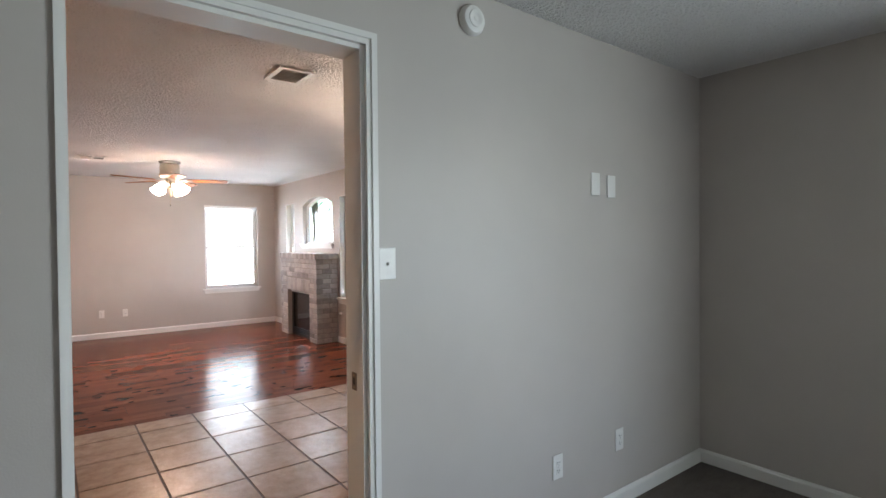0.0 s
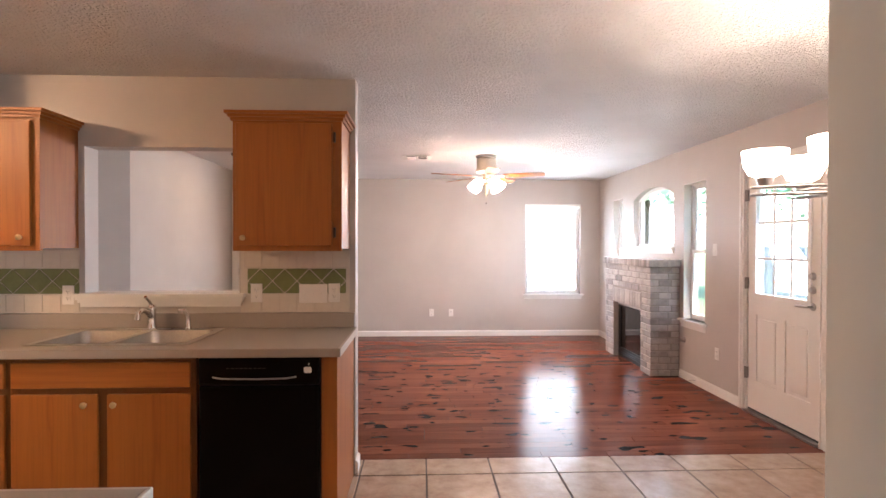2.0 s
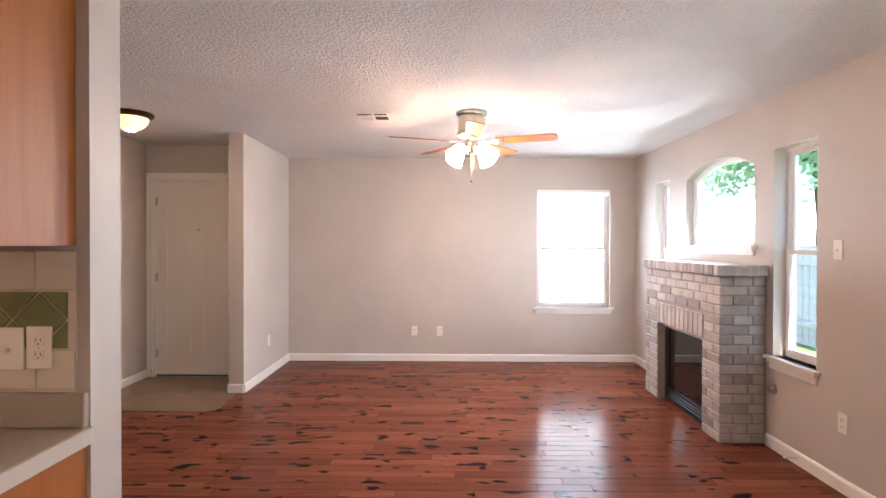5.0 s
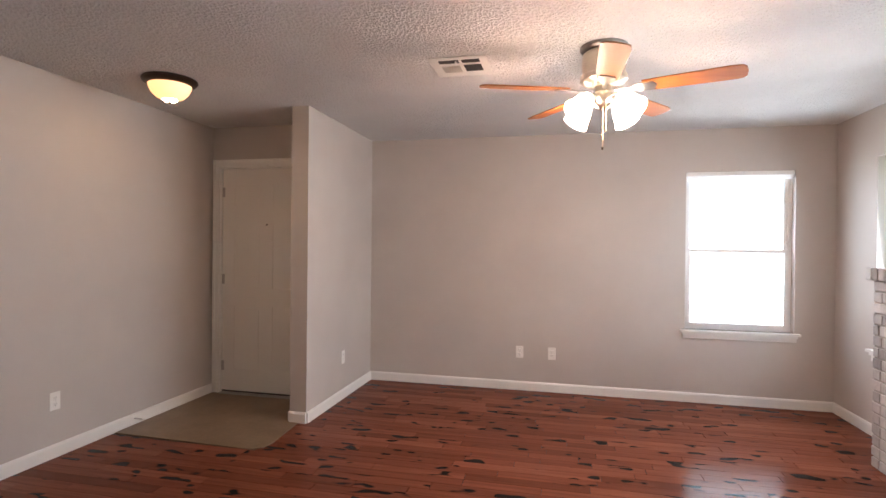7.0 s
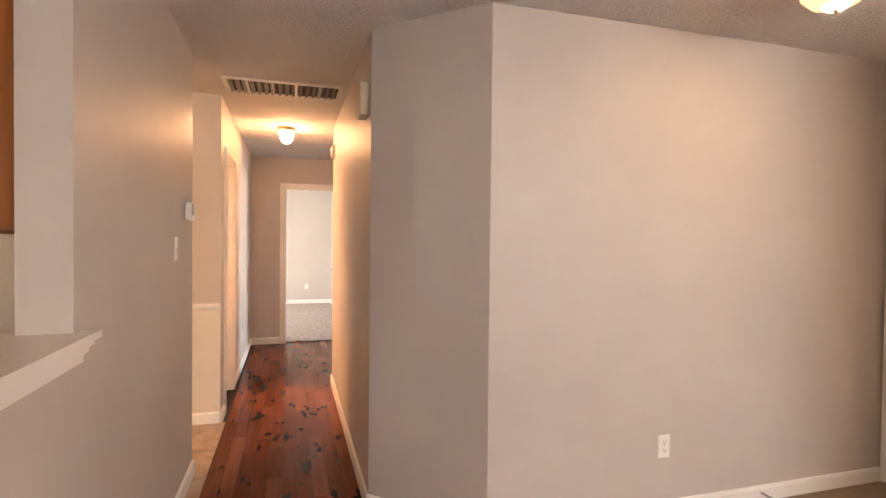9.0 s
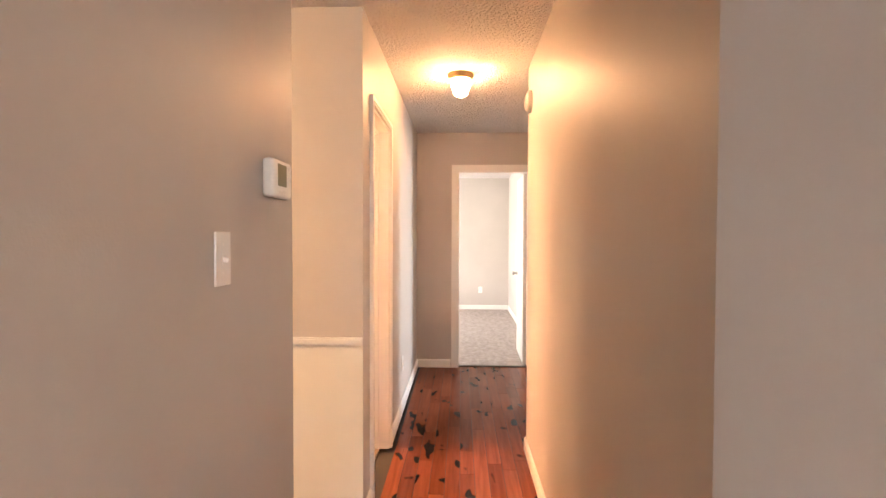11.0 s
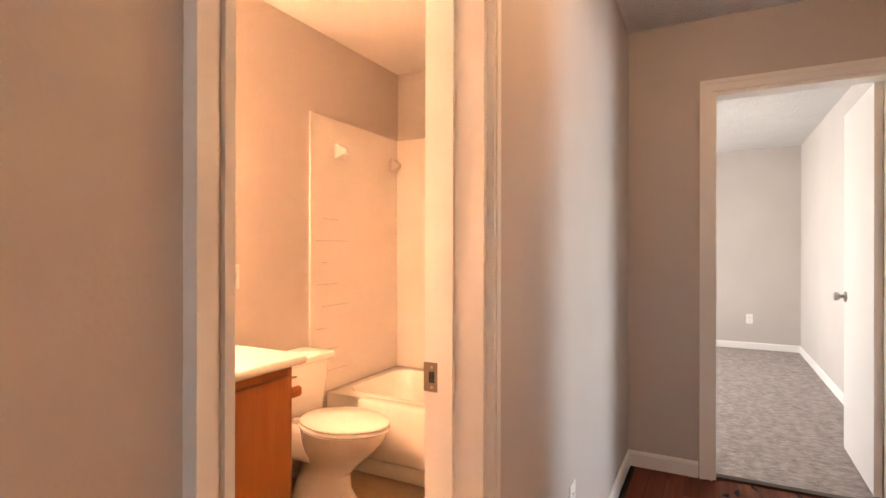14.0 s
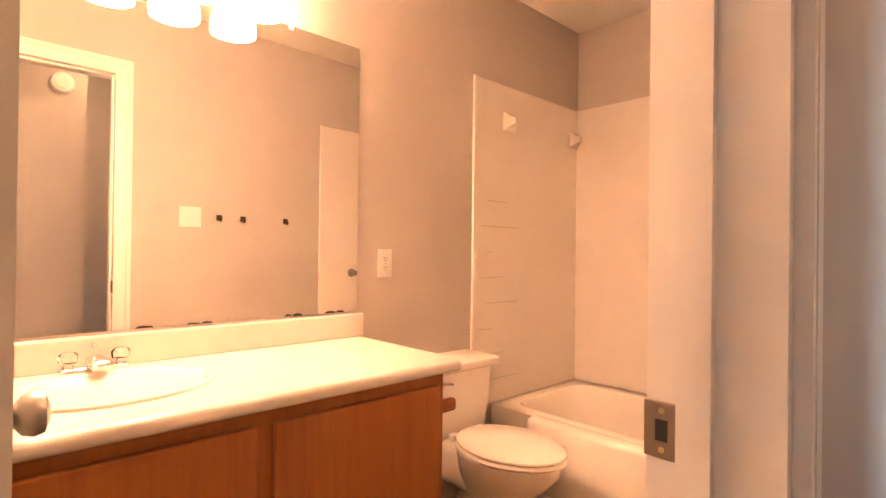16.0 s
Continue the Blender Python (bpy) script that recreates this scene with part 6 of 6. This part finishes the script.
FENCE = plain("weathered_fence_wood", (0.34, 0.34, 0.35), 0.85, 0, 12, 0.3)
BARK = plain("tree_bark", (0.09, 0.065, 0.05), 0.95, 0, 20, 0.4)


def leaf_mat():
    m, n, l, b = mat_base("tree_leaves")
    r = pieces_rand(n, l)
    l.new(ramp(n, l, r, [(0, (0.09, 0.17, 0.10)), (1, (0.14, 0.24, 0.15))]), b.inputs["Base Color"])
    b.inputs["Roughness"].default_value = 0.6
    tl, ad = n.new("ShaderNodeBsdfTranslucent"), n.new("ShaderNodeAddShader")
    tl.inputs["Color"].default_value = (0.20, 0.32, 0.22, 1)
    l.new(b.outputs[0], ad.inputs[0]), l.new(tl.outputs[0], ad.inputs[1])
    l.new(ad.outputs[0], n["Material Output"].inputs["Surface"])
    return m


LEAF = leaf_mat()
solid("ground", boxes((-400, 400, -400, 400, -0.30, -0.22)), GRASS, "mown green grass", "ground")


def fence(x0, y0, x1, y1):
    ob = thing("fence", ((x0 + x1) / 2, (y0 + y1) / 2, -0.22), "weathered grey wooden privacy fence", "fence")
    d = Vector((x1 - x0, y1 - y0, 0))
    n = int(d.length / 0.15)
    a = math.atan2(d.y, d.x)
    me = to_mesh("board", joined(prism([(0, 0), (0.14, 0), (0.14, 0.02), (0, 0.02)], 0, 1.62)), FENCE)
    for k in range(n):
        b = new("board", me)
        b.parent = ob
        b.matrix_basis = Matrix.Translation(Vector((x0, y0, -0.22)) + d * k / n - ORIGIN[ob.name]) @ Matrix.Rotation(a, 4, "Z")
    for z in (0.3, 1.3):
        m = Matrix.Translation((x0, y0, z - 0.22)) @ Matrix.Rotation(a, 4, "Z")
        part("rail", turned(boxes((0, d.length, 0.021, 0.06, 0, 0.09)), m), FENCE, ob)


fence(7.4, -2, 7.4, 12.5)


# No house is known here; pale sunlit wall added to whiten the far window.
def backdrop_house():
    ob = thing("house", (2, 14, -0.22), "added pale backdrop house with a grey roof that whitens the far window", "house")
    ST = painted("pale_backdrop_paint", (0.74, 0.73, 0.70), 0.9, 40, 0.004)
    part("wall", boxes((-4, 5.8, 13.2, 20, -0.25, 3.1)), ST, ob)
    bm = bmesh.new()
    v = [bm.verts.new(p) for p in ((-4.4, 12.7, 3.0), (6.2, 12.7, 3.0), (6.2, 20.5, 3.0), (-4.4, 20.5, 3.0), (-1, 16.6, 5.2), (3, 16.6, 5.2))]
    for q in ((0, 1, 5, 4), (1, 2, 5), (2, 3, 4, 5), (3, 0, 4), (0, 3, 2, 1)):
        bm.faces.new([v[k] for k in q])
    part("roof", bm, plain("grey_shingles", (0.16, 0.15, 0.15), 0.9, 0, 9, 0.4), ob)


backdrop_house()


def tree(x, y, h, r, seed):
    rnd = random.Random(seed)
    ob = thing("tree", (x, y, -0.22), "leafy green tree behind the garden fence", "tree", "garden trees")
    tr = [tube([(x, y, -0.25), (x + 0.1, y, h * 0.3), (x - 0.05, y + 0.1, h * 0.6), (x, y, h * 0.85)], 0.13, 8)]
    for k in range(6):
        a = rnd.uniform(0, 6.28)
        z = h * rnd.uniform(0.35, 0.6)
        tr.append(tube([(x, y, z), (x + math.cos(a) * r * 0.4, y + math.sin(a) * r * 0.4, z + 0.5), (x + math.cos(a) * r * 0.8, y + math.sin(a) * r * 0.8, z + 1.1)], 0.05, 6))
    part("trunk", joined(*tr), BARK, ob)
    verts, faces = [], []
    for c in range(60):
        a, e = rnd.uniform(0, 6.28), rnd.uniform(-1.0, 1.0)
        q = rnd.uniform(0.35, 1.0) * r
        cc = Vector((x + math.cos(a) * q * math.cos(e), y + math.sin(a) * q * math.cos(e), h * 0.68 + q * math.sin(e) * 0.9))
        cr = rnd.uniform(0.4, 0.8)
        for _ in range(90):
            p = cc + Vector((rnd.gauss(0, 1), rnd.gauss(0, 1), rnd.gauss(0, 0.8))) * cr * 0.55
            u = Vector((rnd.gauss(0, 1), rnd.gauss(0, 1), rnd.gauss(0, 1))).normalized()
            w = u.orthogonal().normalized()
            s = rnd.uniform(0.09, 0.17)
            k = len(verts)
            verts += [p - u * s, p + w * s * 0.5, p + u * s, p - w * s * 0.5]
            faces.append((k, k + 1, k + 2, k + 3))
    me = bpy.data.meshes.new("crown")
    me.from_pydata([v - ORIGIN[ob.name] for v in verts], [], faces)
    me.materials.append(LEAF)
    cr = new("crown", me)
    cr.parent = ob


for k, (x, y, h, r) in enumerate(((11.6, 6.2, 6.5, 2.6), (12.4, 9.6, 7.0, 2.8), (11.8, 13.0, 6.2, 2.5), (12.6, 3.0, 6.6, 2.6), (13.5, 7.8, 8.0, 3.0), (13.8, 11.6, 7.6, 3.0), (11.9, 0.0, 6.4, 2.5), (8.3, 17.8, 6.6, 2.6), (11.2, 16.6, 7.0, 2.8), (14.2, 15.2, 7.2, 3.0))):
    tree(x, y, h, r, k + 3)

# ---- floors ----
solid("floor_sub", boxes((-11, EX + 0.1, -2.5, FY + 0.1, -0.2, -0.020)), SUBFLOOR, "dark subfloor", "floor")
solid("floor_study", boxes((-1.5, EX, -2.5, 1.64, -0.020, 0.004)), CARPET_D, "dark brown carpet in the first room", "floor")
solid("floor_bedroom", boxes((-10.8, -6.61, 2.3, 5.97, -0.020, 0.006)), CARPET_L, "grey carpet in the bedroom", "floor")
solid("floor_bedroom_two", boxes((-7.08, -4.496, 6.03, 9.3, -0.020, 0.006)), CARPET_L, "grey carpet in the second bedroom", "floor")
solid("floor_bath", boxes((-6.6, -3.7, 3.0, 4.565, -0.020, 0.002)), plain("tan_sheet_vinyl", (0.36, 0.24, 0.15), 0.35, 0, 7, 0.25), "tan vinyl bathroom floor", "floor")


def vinyl_mat():
    """Worn tan sheet vinyl with a faint stone pattern."""
    m, n, l, b = mat_base("tan_entry_vinyl")
    v = coords(n, l)
    a = ramp(n, l, noise_tex(n, l, v, 5, 5, 0.6), [(0.3, (0.165, 0.108, 0.066)), (0.7, (0.235, 0.165, 0.105))])
    c = mix(n, l, 0.5, a, ramp(n, l, noise_tex(n, l, v, 46, 3), [(0.35, (0.8, 0.78, 0.76)), (0.65, (1.06, 1.04, 1.02))]), "MULTIPLY")
    l.new(c, b.inputs["Base Color"])
    b.inputs["Roughness"].default_value = 0.33
    b.inputs["Specular IOR Level"].default_value = 0.3
    bump(n, l, b, noise_tex(n, l, v, 30, 3), 0.3, 0.001)
    return m


def tile_floor(name, x0, x1, y0, y1, tx, ty, ox, oy, label, near, mat=TILE):
    """Tiles with recessed grout; those in the near box are single pieces, the rest is joined."""
    fl = solid(name, boxes((x0, x1, y0, y1, -0.020, -0.004)), GROUT, label, "floor")
    g = 0.005
    me = to_mesh("tile", rbox(g, tx - g, g, ty - g, -0.012, 0.0, 0.0025, 1), mat)
    rest = bmesh.new()
    i0, i1 = math.floor((x0 - ox) / tx), math.ceil((x1 - ox) / tx)
    j0, j1 = math.floor((y0 - oy) / ty), math.ceil((y1 - oy) / ty)
    for i in range(i0, i1):
        for j in range(j0, j1):
            a, b = ox + i * tx, oy + j * ty
            full = a >= x0 - 1e-3 and a + tx <= x1 + 1e-3 and b >= y0 - 1e-3 and b + ty <= y1 + 1e-3
            mid = (a + tx / 2, b + ty / 2)
            if full and near[0] < mid[0] < near[1] and near[2] < mid[1] < near[3]:
                t = new("tile", me)
                t.parent = fl
                t.matrix_basis = Matrix.Translation((a, b, random.uniform(-0.0006, 0.0004)))
            else:
                p, q, r, s = max(a + g, x0), min(a + tx - g, x1), max(b + g, y0), min(b + ty - g, y1)
                if q - p > 0.01 and s - r > 0.01:
                    bx(rest, p, q, r, s, -0.012, 0.0)
    if rest.faces:
        solid(name + "_far_tiles", rest, mat, "more of the same floor tiles further off", "floor tiles", "stuff")
    else:
        rest.free()
    return fl


tile_floor("floor_tile", -3.60, EX, 1.645, 4.668, 0.411, 0.42, 1.04, 4.012 - 0.42 * 6, "glazed beige stone-look floor tiles with dark grout", (-0.9, EX, 1.7, 4.7))
solid("floor_entry", prism([(-1.603, 7.375), (-0.53, 7.345), (-0.46, 7.352), (-0.405, 7.395), (-0.388, 7.46), (-0.42, 7.906), (-0.5, 7.906), (-0.5, 8.5), (-1.603, 8.5)], -0.015, 0.004), vinyl_mat(), "tan sheet vinyl inside the front door", "floor")


def plank_floor():
    """Reddish distressed planks laid along x in random lengths."""
    fl = solid("floor_wood", boxes((-6.61, EX, 4.672, FY, -0.020, -0.006)), SUBFLOOR, "reddish distressed hardwood plank floor", "floor")
    w, g = 0.0835, 0.0012
    rnd = random.Random(11)
    lens = [0.32, 0.45, 0.58, 0.72, 0.9, 1.1]
    kinds = {L: to_mesh("plank", rbox(g, L - g, g, w - g, -0.012, 0.0, 0.0012, 1), PLANK) for L in lens}
    verts, faces = [], []
    count = 0

    def loose(a, b, c, d):
        k = len(verts)
        for z in (-0.012, 0.0):
            verts.extend([(a, c, z), (b, c, z), (b, d, z), (a, d, z)])
        faces.extend([(k + 4, k + 5, k + 6, k + 7), (k, k + 1, k + 5, k + 4), (k + 1, k + 2, k + 6, k + 5), (k + 2, k + 3, k + 7, k + 6), (k + 3, k, k + 4, k + 7)])
    rows = int((FY - 4.672) / w) + 1
    for r in range(rows):
        y = 4.672 + r * w
        ye = min(y + w - g, FY)
        xa = -6.61 if y < 6.1 else -1.6
        if y > HR and y < 5.97:
            xa = -6.61
        x = xa - rnd.uniform(0, 0.5)
        while x < EX:
            L = rnd.choice(lens)
            a, b = max(x, xa), min(x + L, EX)
            entry = a < -0.44 and y + w > 7.355
            if b - a > 0.02:
                inside = x >= xa and x + L <= EX and not entry and ye == y + w - g
                if inside and count < 300 and -0.4 < x < 3.4 and 5.5 < y < 9.2:
                    p = new("plank", kinds[L])
                    p.parent = fl
                    p.matrix_basis = Matrix.Translation((x, y, rnd.uniform(-0.0003, 0.0003)))
                    count += 1
                elif entry:
                    if b > -0.44:
                        loose(-0.438, b - g, y + g, ye)
                else:
                    loose(a + g, b - g, y + g, ye)
            x += L
    me = bpy.data.meshes.new("plank_rest")
    me.from_pydata(verts, [], faces)
    me.materials.append(PLANK)
    o = new("planks", me)
    tagged(o, "more of the reddish distressed planks further off", "planks", "", "stuff")


plank_floor()
th = solid("threshold_bedroom", rbox(-6.625, -6.575, 5.07, 5.785, 0.0005, 0.010, 0.003, 1), BRONZE, "dark metal carpet strip in the bedroom doorway", "threshold")
